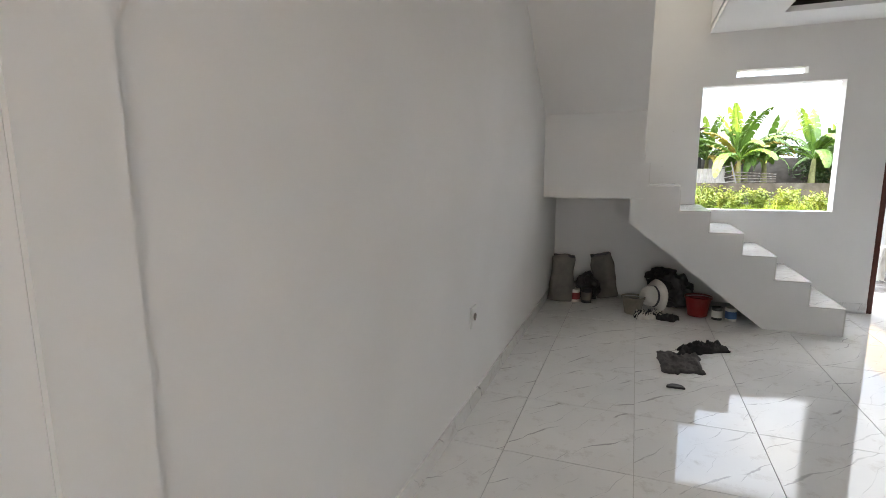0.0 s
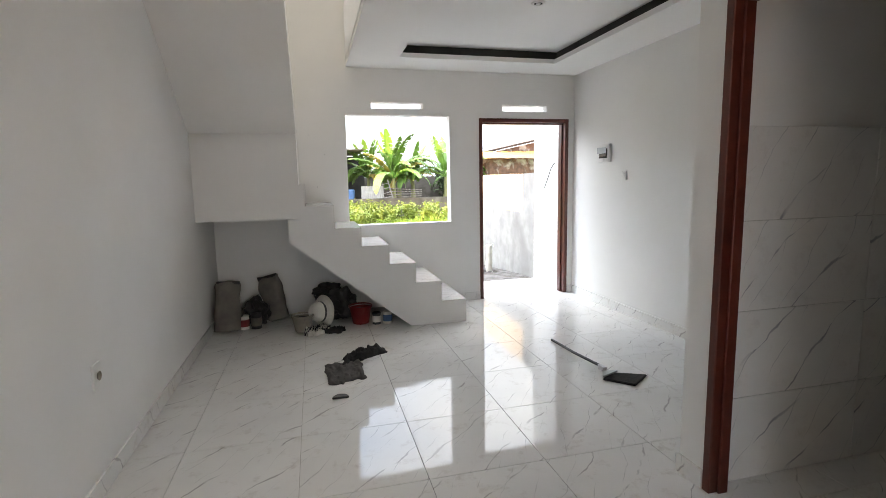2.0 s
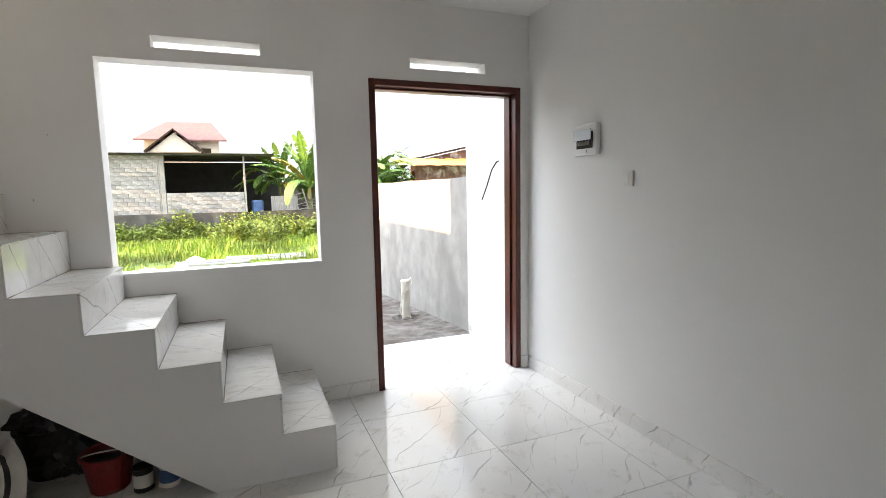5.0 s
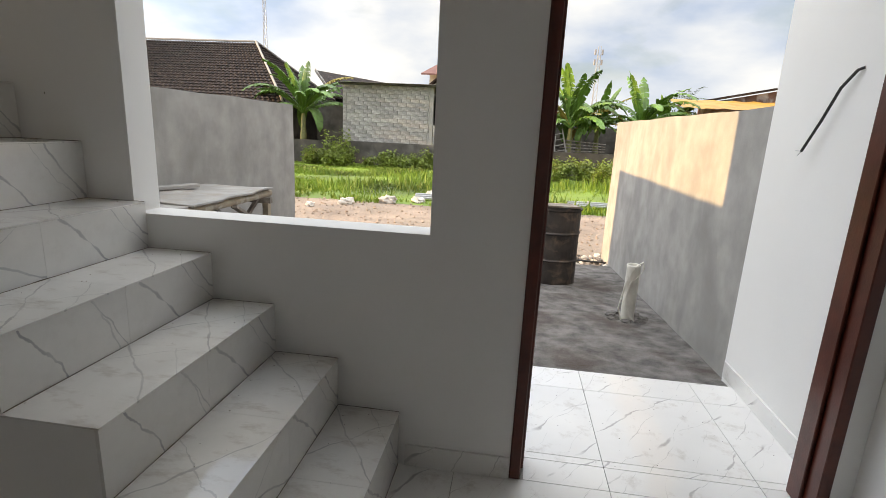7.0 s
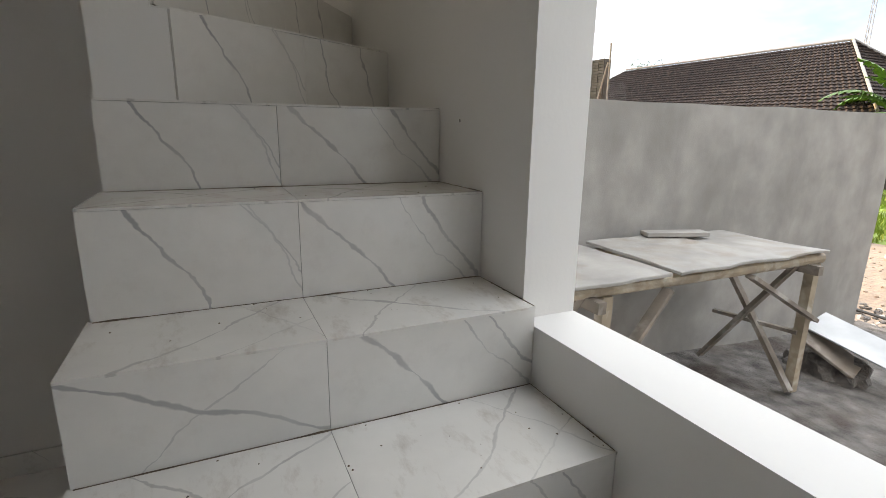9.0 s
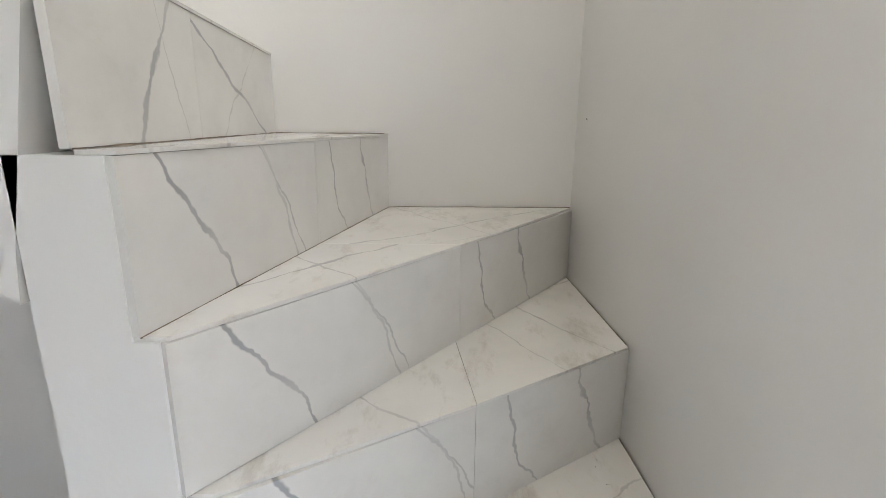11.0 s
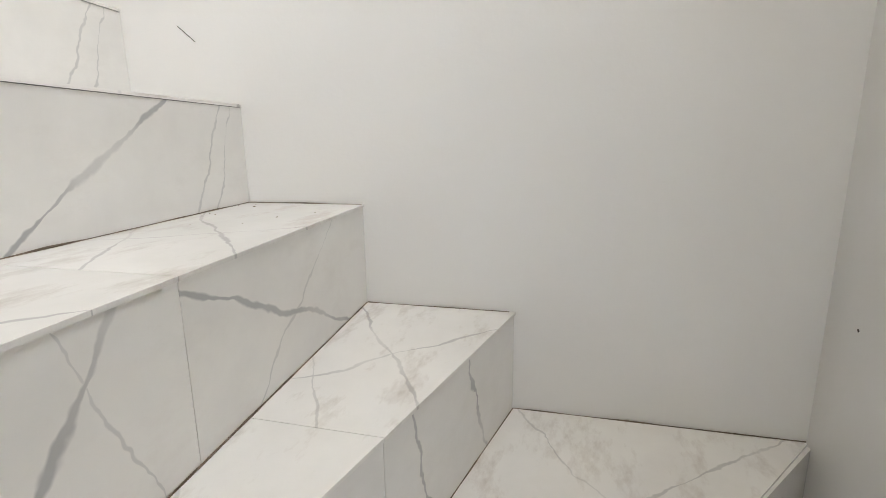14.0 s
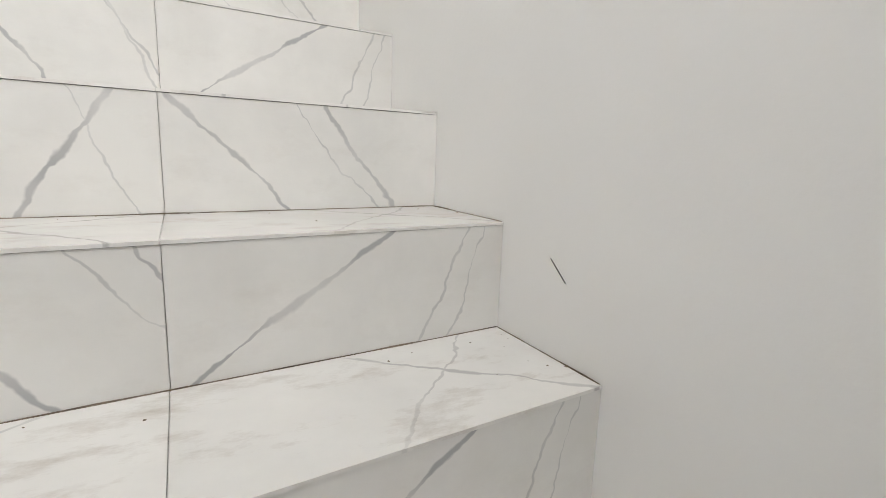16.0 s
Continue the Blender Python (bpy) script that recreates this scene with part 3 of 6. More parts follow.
structure("ceiling_border", slab((0.0, W), (BACK, 0.0), CEIL, CEIL + 0.045, [WELL, TRAY], "z"), M_CEIL, "white gypsum ceiling border around a recessed tray", "ceiling")
# cove walls near black: the gap's shade is in their colour
cove = widened(TRAY, 0.12)
structure("ceiling_cove", slab(cove[:2], cove[2:], CEIL + 0.046, CEIL + 0.128, [widened(TRAY, 0.045)], "z"), M_DARK, "unlit cove around the ceiling tray, coloured dark as shade", "ceiling")
structure("ceiling_tray", box(bmesh.new(), *cove, CEIL + 0.129, CEIL + 0.17), M_CEIL, "white recessed ceiling panel with a shadow gap", "ceiling")
structure("floor_upper", slab((0.0, W), (BACK, 0.0), 2.85, UPPER, [WELL], "z"), M_WALL, "upper floor slab around the stair well", "floor")
structure("wall_well_side", box(bmesh.new(), 1.405, 1.43, -2.3, -0.002, CEIL + 0.076, 2.849), M_WALL, "white edge of the stair well", "wall")
structure("wall_well_back", box(bmesh.new(), 0.9, 1.43, -2.33, -2.3005, CEIL + 0.076, 2.849), M_WALL, "white edge of the stair well", "wall")
structure("ceiling_upper", slab((-0.15, W + 0.15), (BACK - 0.12, 0.14), TOP, TOP + 0.12, [], "z"), M_CEIL, "plain white upper ceiling", "ceiling")
# unseen opening added for the upper back fill lamp
structure("wall_upper_back", slab((0, W), (UPPER, TOP), -7.1, -6.98, [(0.5, 2.7, 3.9, 5.5)], "y"), M_WALL, "plain white upper wall", "wall")

# baseboards of the same porcelain
def baseboard(x0, x1, y0, y1):
    return structure("baseboard", box(bmesh.new(), x0, x1, y0, y1, 0.001, 0.092), M_FLOOR, "white marbled porcelain baseboard", "baseboard")


baseboard(0.0005, 0.011, -4.99, -0.012)
baseboard(W - 0.011, W - 0.0005, BY + 0.012, -0.012)
baseboard(2.46, DOOR[0] - 0.002, -0.011, -0.0005)
baseboard(DOOR[1] + 0.002, W - 0.0005, -0.011, -0.0005)
baseboard(BX + 0.001, W - 0.012, BY + 0.0005, BY + 0.011)
baseboard(BX - 0.011, BX - 0.0005, -3.803, BY + 0.011)
baseboard(W + 0.009, W + 0.0195, 0.141, 1.13)


# ---- door frames ----
def door_frame(name, m, width, height, depth, label, head=0.05):
    """A wooden lining around an opening, its face in local y = 0, x across."""
    t = thing(name, m, label, "door frame", kind="structure")
    f = 0.043
    for x in (0.0, width - f):
        bm = rbox(x + 0.001, x + f, -0.006, depth + 0.008, 0.0, height, 0.004)
        jamb = part("jamb", bm, M_WOOD, t)
        xs_ = f + 0.0005 if x == 0.0 else width - f - 0.0135
        part("door_stop", rbox(xs_, xs_ + 0.013, depth * 0.45, depth + 0.006, 0.0, height - f - 0.001, 0.003), M_WOOD, jamb)
    head_bar = part("head", rbox(f + 0.0005, width - f - 0.0005, -0.006, depth + 0.008, height - f, height - 0.001, 0.004), M_WOOD, t)
    part("door_stop", rbox(f + 0.015, width - f - 0.015, depth * 0.45, depth + 0.006, height - f - 0.014, height - f - 0.001, 0.003), M_WOOD, head_bar)
    return t


door_frame("door_1", pose(DOOR[0], 0, 0), DOOR[1] - DOOR[0], DOOR[3], 0.14, "red-brown stained wooden front door frame without a door")
door_frame("door_2", pose(BX, -3.805, 0, 0, 0, -90), 0.89, 2.12, BT, "red-brown stained wooden bathroom door frame without a door")

# ---- staircase ----
SX = [2.435, 2.187, 1.934, 1.684, 1.426, 1.186, 0.93]
SZ = [0.229, 0.428, 0.623, 0.806, 0.984, 1.197, 1.398, 1.602, 1.802, 2.001, 2.2, 2.394, 2.588, 2.791, 3.0, UPPER]
SY = [-0.806, -1.058, -1.318, -1.592, -1.86, -2.13]
NEWEL = 0.88
TILE = 0.012


def side_y(x):
    return -0.812 - 0.026 * (x - 0.8)


stairs = thing("staircase", pose(0, 0, 0), "white plastered winding staircase clad in marbled porcelain tiles", "staircase")
prof = [(SX[0] - TILE, 0.0)]
for k in range(7):
    prof.append((SX[k] - TILE, SZ[k] - 0.0055))
    prof.append(((SX[k + 1] - TILE) if k < 6 else NEWEL, SZ[k] - 0.0055))
prof += [(NEWEL, 1.08), (0.772, 1.08), (0.772, 0.862), (1.874, 0.0)]
bm = extrude_poly(bmesh.new(), [(x, -0.001, z) for x, z in prof], [(x, side_y(x), z) for x, z in prof])
part("lower_flight", bm, M_WALL, stairs, "white plastered flight with a sloping underside")
SLANT = 0.075
R8, R9, R10 = ((0.471, 0.0), (NEWEL, -0.655)), ((0.0, 0.0), (NEWEL, -0.688)), ((0.0, -0.519), (NEWEL, -0.716))
R11 = ((0.0, SY[0]), (NEWEL, -0.745))
e = 0.001
winders = [
    (6, [(NEWEL - e, -e), (R8[0][0], -e), R8[1], (NEWEL - e, side_y(NEWEL))]),
    (7, [(R8[0][0], -e), (e, -e), R9[1], R8[1]]),
    (8, [(e, -e), (e, R10[0][1]), R10[1], R9[1]]),
    (9, [(e, R10[0][1]), (e, SY[0]), (NEWEL, side_y(NEWEL)), R10[1]]),
]
for k, plan in winders:
    part("winder_block", prism(bmesh.new(), plan, 1.082, SZ[k] - 0.0055), M_WALL, stairs, "white plastered winder over the niche")
prof = [(SY[0] - TILE, 1.9), (SY[0] - TILE, SZ[10] - 0.0055)]
for k in range(6):
    prof.append((SY[k + 1] - TILE if k < 5 else -2.4, SZ[10 + k] - 0.0055))
    if k < 5:
        prof.append((SY[k + 1] - TILE, SZ[11 + k] - 0.0055))
prof += [(-2.4, CEIL + 0.08), (-1.85, CEIL + 0.08), (-1.80, CEIL + 0.01), (-0.825, 1.84)]
bm = extrude_poly(bmesh.new(), [(e, y, z) for y, z in prof], [(NEWEL, y + (SLANT - 0.012 if z > 1.95 and y > -2.3 and i < 14 else 0), z) for i, (y, z) in enumerate(prof)])
part("upper_flight", bm, M_WALL, stairs, "white plastered upper flight with a sloping underside")

# ---- fixtures ----
fuse = thing("fuse_box", pose(W, -0.70, 1.664), "white plastic fuse box with a smoked flap on the wall", "fuse box")
part("housing", rbox(-0.034, -0.0005, -0.105, 0.105, -0.095, 0.095, 0.010, 3), M_SWITCH, fuse)
part("breaker_bay", rbox(-0.0365, -0.0345, -0.078, 0.078, -0.052, 0.048, 0.0008), M_DARK, fuse, "dark breaker bay")
for k in range(4):
    breaker = part("breaker", rbox(-0.046, -0.037, -0.056 + k * 0.029, -0.030 + k * 0.029, -0.034, 0.022, 0.002), M_GREYP, fuse, "grey breaker")
    part("toggle", rbox(-0.054, -0.0465, -0.049 + k * 0.029, -0.037 + k * 0.029, -0.012, 0.006, 0.0015), M_BLACK, breaker, "black toggle")
part("flap", rbox(-0.0575, -0.0545, -0.085, 0.085, -0.004, 0.060, 0.0015), M_ZINC, fuse, "smoked grey flap")
part("tab", rbox(-0.044, -0.0345, -0.024, 0.024, -0.082, -0.060, 0.003, 2), M_SWITCH, fuse)


def wall_plate(name, m, label, category):
    t = thing(name, m, label, category)
    part("plate", rbox(-0.043, 0.043, -0.012, -0.0005, -0.043, 0.043, 0.004, 2), M_SWITCH, t)
    part("rocker", rbox(-0.018, 0.018, -0.017, -0.0125, -0.026, 0.026, 0.002), M_SWITCH, t)
    return t


wall_plate("light_switch", pose(W, -1.045, 1.42, 0, 0, -90), "white plastic light switch on the wall", "light switch")
sock = thing("power_socket", pose(0, -3.03, 0.545, 0, 0, 90), "white plastic power socket on the wall", "socket")
part("plate", rbox(-0.043, 0.043, -0.012, -0.0005, -0.06, 0.06, 0.004, 2), M_SWITCH, sock)
part("insert", lathe(bmesh.new(), [(0.0, 0.0), (0.016, 0.0), (0.02, 0.004), (0.022, 0.006)], 18), M_GREYP, sock).matrix_basis = pose(0, -0.0125, 0, 90, 0, 0)
jb = structure("trim_junction_cover", rbox(1.25, 1.31, -0.004, -0.0005, 2.14, 2.2, 0.001), M_WALL, "small painted junction cover", "cover plate")

lamp = thing("downlight", pose(2.75, -1.81, CEIL + 0.1285), "small round white recessed downlight, switched off", "ceiling light")
part("ring", lathe(bmesh.new(), [(0.034, -0.004), (0.038, -0.009), (0.052, -0.008), (0.056, -0.002), (0.056, 0.0)], 28), M_SWITCH, lamp, smooth=True)
part("lens", lathe(bmesh.new(), [(0.0, -0.012), (0.014, -0.012), (0.019, -0.008)], 28), M_SWITCH, lamp, "white lens", smooth=True)
part("recess", lathe(bmesh.new(), [(0.0, -0.004), (0.02, -0.004), (0.0335, -0.006)], 28), M_DARK, lamp, "dark recess", smooth=True)


# ---- things under the stairs ----
def blob(bm, at, size, seed, amp=0.12, n=3, flat=True):
    """A lumpy closed shape."""
    r = bmesh.ops.create_icosphere(bm, subdivisions=n, radius=1.0)
    for v in r["verts"]:
        p = v.co.copy()
        d = 1 + amp * noise.noise(p * 1.7 + Vector((seed, seed * 0.7, 0))) + amp * 0.5 * noise.noise(p * 4 + Vector((0, seed, 0)))
        v.co = Vector((p.x * size[0], p.y * size[1], p.z * size[2])) * d
        if flat and v.co.z < -size[2] * 0.8:
            v.co.z = -size[2] * 0.8
        v.co += Vector(at)
    return bm


def sack(m, w, d, h, seed, label):
    """A slumped paper sack, standing."""
    t = thing("cement_sack", m, label, "sack")
    bm = bmesh.new()
    rows, cols = 14, 24
    rings = []
    for i in range(rows):
        z = h * i / (rows - 1)
        f = i / (rows - 1)
        bulge = 0.78 + 0.3 * math.sin(math.pi * min(1, f * 1.15 + 0.08))
        dd = d * (bulge if f < 0.8 else bulge * (1 - (f - 0.8) * 3.6))
        ring = []
        for k in range(cols):
            a = 2 * math.pi * k / cols
            cx, sy = math.cos(a), math.sin(a)
            x = math.copysign(abs(cx) ** 0.55, cx) * w / 2 * (0.94 + 0.08 * math.sin(3 * f + seed))
            y = math.copysign(abs(sy) ** 0.7, sy) * max(dd, 0.025) / 2
            q = noise.noise(Vector((x * 9, y * 9 + seed, z * 8))) * 0.022
            ring.append(bm.verts.new((x + q, y + q, z + (0.02 * math.sin(5 * x / w + seed) if i == rows - 1 else 0))))
        rings.append(ring)
    for a, b in zip(rings, rings[1:]):
        for k in range(cols):
            bm.faces.new((a[k], a[(k + 1) % cols], b[(k + 1) % cols], b[k]))
    bm.faces.new(rings[0][::-1])
    bm.faces.new(rings[-1])
    part("bag", bm, M_SACK, t, smooth=True)
    part("stitched_top", rbox(-w * 0.42, w * 0.42, -0.014, 0.014, h - 0.018, h + 0.012, 0.005), M_CLOTHG, t, "dark folded top edge")
    return t


sack(pose(0.135, -0.44, 0.0, 0, 4, 6), 0.25, 0.15, 0.47, 1.3, "dusty brown paper cement sack standing against the wall")
sack(pose(0.60, -0.22, 0.012, -6, -15, -14), 0.24, 0.13, 0.46, 4.1, "dusty brown paper cement sack leaning over")


def pail(name, m, r0, r1, h, material, label, category="bucket", handle=True, fill=None, hmat=None):
    t = thing(name, m, label, category)
    th = 0.006
    bm = lathe(bmesh.new(), [(0.0, 0.0), (r0 - 0.006, 0.0), (r0, 0.006), (r1, h - 0.02), (r1 + 0.009, h - 0.018), (r1 + 0.011, h - 0.004), (r1 + 0.006, h), (r1 - th, h - 0.004), (r0 - th, 0.012), (0.0, 0.012)], 28)
    body = part("body", bm, material, t)
    if fill:
        part("contents", blob(bmesh.new(), (0, 0, h * 0.62), (r0 * 0.96, r0 * 0.96, 0.05), 2.2, 0.2, 2, False), fill, body, "dark dried contents")
    if handle:
        pts = [((r1 + 0.008) * math.cos(a), -0.35 * r1 * math.sin(a) - 0.01, h - 0.02 + r1 * 0.35 * math.sin(a)) for a in (math.pi * i / 12 for i in range(13))]
        part("handle", tube(bmesh.new(), pts, 0.0035, 6), hmat or M_METAL, t, "thin wire handle")
    return t


pail("plastic_pail", pose(0.845, -0.70, 0), 0.072, 0.098, 0.165, M_GREYP, "cement-stained grey plastic pail with a trowel handle", fill=M_CLOTHG)
pail("red_bucket", pose(1.405, -0.58, 0), 0.082, 0.108, 0.185, M_REDP, "dirty red plastic bucket under the stairs", fill=M_BLACK)
pail("black_bucket", pose(1.10, -0.30, 0), 0.10, 0.135, 0.26, M_BLACK, "black plastic builder's bucket under the stairs")


def tin(m, r, h, body, band, label):
    t = thing("paint_tin", m, label, "paint tin")
    can = part("can", lathe(bmesh.new(), [(0, 0), (r, 0), (r + 0.002, 0.004), (r, 0.008), (r, h - 0.008), (r + 0.003, h - 0.004), (r, h), (r - 0.008, h - 0.003), (0, h - 0.004)], 24), body, t)
    part("paper_label", lathe(bmesh.new(), [(r + 0.0012, h * 0.2), (r + 0.0016, h * 0.22), (r + 0.0016, h * 0.72), (r + 0.0012, h * 0.74)], 24), band, can, "printed band")
    return t


tin(pose(0.285, -0.43, 0), 0.048, 0.13, M_WHITEP, M_REDP, "small red and white paint tin on the floor")
tin(pose(1.555, -0.66, 0), 0.042, 0.115, M_BLACK, M_WHITEP, "small dark paint tin with a pale label")
tin(pose(1.665, -0.66, 0), 0.045, 0.12, M_WHITEP, M_BLUE, "small white paint tin with a blue label")

bottle = thing("spray_bottle", pose(0.225, -0.33, 0), "pale plastic bottle with a cap leaning by the sack", "bottle")
part("body", lathe(bmesh.new(), [(0, 0.18), (0.03, 0.18), (0.032, 0.19), (0.032, 0.30), (0.014, 0.335), (0.012, 0.35), (0, 0.35)], 18), M_WHITEP, bottle, smooth=True)
part("cap", lathe(bmesh.new(), [(0.015, 0.345), (0.016, 0.38), (0.012, 0.384), (0, 0.384)], 14), M_REDP, bottle)
part("base_box", rbox(-0.06, 0.06, -0.05, 0.05, 0, 0.178, 0.006), M_SACK, bottle, "crumpled carton underneath")
bagd = thing("black_bin_bag", pose(0.395, -0.30, 0), "crumpled black plastic bag", "bag")
part("bag", blob(bmesh.new(), (0, 0, 0.13), (0.115, 0.11, 0.15), 3.3, 0.4, 4), M_BLACK, bagd)
bag2 = thing("black_bin_bag", pose(1.20, -0.34, 0), "crumpled black plastic bag heaped behind the bucket", "bag")
part("bag", blob(bmesh.new(), (0, 0, 0.14), (0.17, 0.12, 0.17), 7.7, 0.45, 4), M_BLACK, bag2)
bag3 = thing("dark_work_shirt", pose(1.10, -0.31, 0.262), "dark work shirt bunched on the black bucket", "clothing")
part("cloth", blob(bmesh.new(), (0, 0, 0.045), (0.13, 0.11, 0.06), 4.4, 0.6, 4), M_CLOTH, bag3)
can2 = tin(pose(0.40, -0.445, 0), 0.05, 0.15, M_BLACK, M_SACK, "dark dented tin with a worn label")

hat = thing("sun_hat", Matrix.Translation((1.03, -0.61, 0.155)) @ Vector((-0.80, -0.55, 0.12)).to_track_quat("Z", "Y").to_matrix().to_4x4(), "dusty white brimmed hat resting on its edge", "hat")
bm = lathe(bmesh.new(), [(0.0, 0.125), (0.045, 0.121), (0.078, 0.104), (0.094, 0.07), (0.099, 0.02), (0.105, 0.0), (0.16, -0.012), (0.163, -0.017), (0.104, -0.006), (0.093, 0.02), (0.088, 0.065), (0.06, 0.098), (0.0, 0.117)], 30)
for v in bm.verts:
    v.co += Vector((0, 0, 0.012 * noise.noise(v.co * 9) - 0.5 * max(0.0, v.co.xy.length - 0.1) * abs(v.co.y)))
crown = part("crown", bm, M_WHITEP, hat, smooth=True)
part("hat_band", lathe(bmesh.new(), [(0.0995, 0.012), (0.1015, 0.014), (0.1, 0.032), (0.098, 0.034)], 30), M_CLOTHG, crown, "dark narrow hat band")


def draped(name, m, w, d, h, seed, material, label, category, stripes=None):
    """A crumpled cloth on the floor: folded sheet with thickness."""
    t = thing(name, m, label, category)
    bm = bmesh.new()
    nx, ny = 34, 26
    g = []
    for i in range(nx):
        row = []
        for j in range(ny):
            u, v = i / (nx - 1) - 0.5, j / (ny - 1) - 0.5
            edge = 1 - max(abs(u), abs(v)) * 2
            q = Vector((u * 7 + v * 3 + seed, v * 6, seed))
            z = h * (0.3 + 1.2 * abs(noise.noise(q)) + 0.8 * abs(noise.noise(q * 2.7)) + 0.3 * abs(noise.noise(q * 6))) * min(1, edge * 9 + 0.1)
            x = u * w * (1 + 0.3 * noise.noise(Vector((v * 4, seed, 0)))) + 0.16 * w * v + 0.05 * w * noise.noise(q * 1.5)
            y = v * d * (1 + 0.4 * noise.noise(Vector((u * 4, 0, seed)))) + 0.05 * d * noise.noise(q * 1.5 + Vector((9, 0, 0)))
            row.append(bm.verts.new((x, y, z + 0.003)))
        g.append(row)
    for i in range(nx - 1):
        for j in range(ny - 1):
            f = bm.faces.new((g[i][j], g[i + 1][j], g[i + 1][j + 1], g[i][j + 1]))
            if stripes:
                f.material_index = (j // 2) % 2
    low = bmesh.ops.extrude_face_region(bm, geom=bm.faces[:])
    for v in low["geom"]:
        if isinstance(v, bmesh.types.BMVert):
            v.co.z = max(0.0, v.co.z - 0.006)
    ob = part("cloth", bm, material, t, smooth=True)
    if stripes:
        ob.data.materials.append(stripes)
    return t


draped("striped_cloth", pose(0.985, -0.80, 0, 0, 0, 25), 0.24, 0.15, 0.05, 5.5, M_WHITEP, "black and white striped cloth bunched on the floor", "cloth", M_CLOTH)
draped("dark_glove", pose(1.13, -0.83, 0, 0, 0, -15), 0.16, 0.09, 0.04, 8.5, M_CLOTH, "small dark rag on the floor tiles", "cloth")
draped("floor_rag", pose(1.165, -1.90, 0, 0, 0, 8), 0.26, 0.34, 0.022, 2.5, M_CLOTHG, "crumpled dark grey rag on the floor tiles", "rag")
draped("floor_rag", pose(1.33, -1.60, 0, 0, 0, 32), 0.40, 0.13, 0.045, 6.5, M_CLOTH, "twisted black rag beside the grey rag", "rag")
scrap = thing("rubber_scrap", pose(1.11, -2.34, 0), "half-round black rubber scrap on the floor", "scrap")
bm = bmesh.new()
prism(bm, [(0.055 * math.cos(a), 0.055 * math.sin(a) - 0.02) for a in (math.pi * i / 12 for i in range(13))], 0.0, 0.014)
bmesh.ops.bevel(bm, geom=bm.edges[:], offset=0.004, segments=1, affect="EDGES")
part("pad", bm, M_BLACK, scrap)

mop = thing("floor_mop", pose(2.98, -2.50, 0), "flat mop with a dark pad lying on the tiles", "mop")
part("pole", tube(bmesh.new(), [(-0.02, 0.06, 0.045), (-0.035, 0.42, 0.028), (-0.03, 0.80, 0.013)], 0.011, 10), M_BLACK, mop, "dark thin pole")
part("joint", rbox(-0.035, 0.0, 0.0, 0.07, 0.02, 0.055, 0.008, 2), M_METAL, mop, "grey swivel joint")
bm = prism(bmesh.new(), [(-0.09, -0.09), (0.02, 0.0), (0.245, -0.115), (0.06, -0.25)], 0.0, 0.016)
bmesh.ops.bevel(bm, geom=bm.edges[:], offset=0.005, segments=2, affect="EDGES")
part("pad", bm, M_CLOTH, mop, "black mop pad")
bm = prism(bmesh.new(), [(-0.085, -0.085), (-0.03, 0.01), (0.075, -0.02), (0.01, -0.045)], 0.0165, 0.030)
bmesh.ops.bevel(bm, geom=bm.edges[:], offset=0.003, segments=1, affect="EDGES")
part("clamp", bm, M_ZINC, mop, "pale clamp")

# ---- bathroom tiles ----
bath = structure("wall_bathroom_tiling", box(bmesh.new(), BX + BT + 0.0015, W - 0.001, BY - 0.128, BY - 0.1205, 0.0, 1.598), M_GROUT, "marbled porcelain wall tiles in the bathroom", "wall tiles")
meshes = {}


def tile_piece(name, w, h, t, material, parent, m, r=0.0015):
    """One tile, sharing its mesh with all of its size."""
    key = (name, round(w, 4), round(h, 4), material.name)
    if key not in meshes:
        bm = rbox(0, w, 0, h, 0, t, r)
        me = bpy.data.meshes.new(name)
        bmesh.ops.recalc_face_normals(bm, faces=bm.faces)
        bm.to_mesh(me)
        bm.free()
        me.materials.append(material)
        meshes[key] = me
    ob = new(name, meshes[key])
    ob.parent = parent
    ob.matrix_basis = m
    return ob


for r in range(4):
    for c in range(2):
        x0 = BX + BT + 0.004 + c * 0.8
        w = min(0.7985, W - 0.003 - x0)
        tile_piece("tile", w, 0.3985, 0.006, M_WALLTILE, bath, pose(x0, BY - 0.1285, r * 0.4 + 0.001, 90, 0, 0))

# ---- outside: ground, yard, boundary walls ----
def ground_z(y):
    if y < 1.0:
        return -0.04
    if y < 5.0:
        return -0.04 - 0.07 * (y - 1.0)
    return -0.32


bm = bmesh.new()
ys = [-60, -20, 0.16, 1.0, 2, 3, 4, 5, 7, 9, 12, 20, 40, 90, 400]
xs = [-400, -90, -40, -20, -10, -4, 0, 4, 10, 20, 40, 90, 400]
grid = [[bm.verts.new((x, y, ground_z(y) - 0.02)) for x in xs] for y in ys]
for a, b in zip(grid, grid[1:]):
    for i in range(len(xs) - 1):
        bm.faces.new((a[i], a[i + 1], b[i + 1], b[i]))
structure("ground", bm, M_GROUND, "pale limestone gravel ground in front of the house", "ground")
bm = bmesh.new()
nx, ny = 30, 36
g = []
for j in range(ny):
    y = 0.145 + (4.75 - 0.145) * j / (ny - 1)
    row = []
    for i in range(nx):
        x = 0.0 + 4.12 * i / (nx - 1)
        yy = y + (0.12 * noise.noise(Vector((x * 2.1, 3.3, 0))) if j == ny - 1 else 0)
        row.append(bm.verts.new((x, yy, ground_z(yy) + 0.006 + 0.012 * noise.noise(Vector((x * 2, y * 2, 1))) + (0.01 if j < ny - 1 else -0.02))))
    g.append(row)
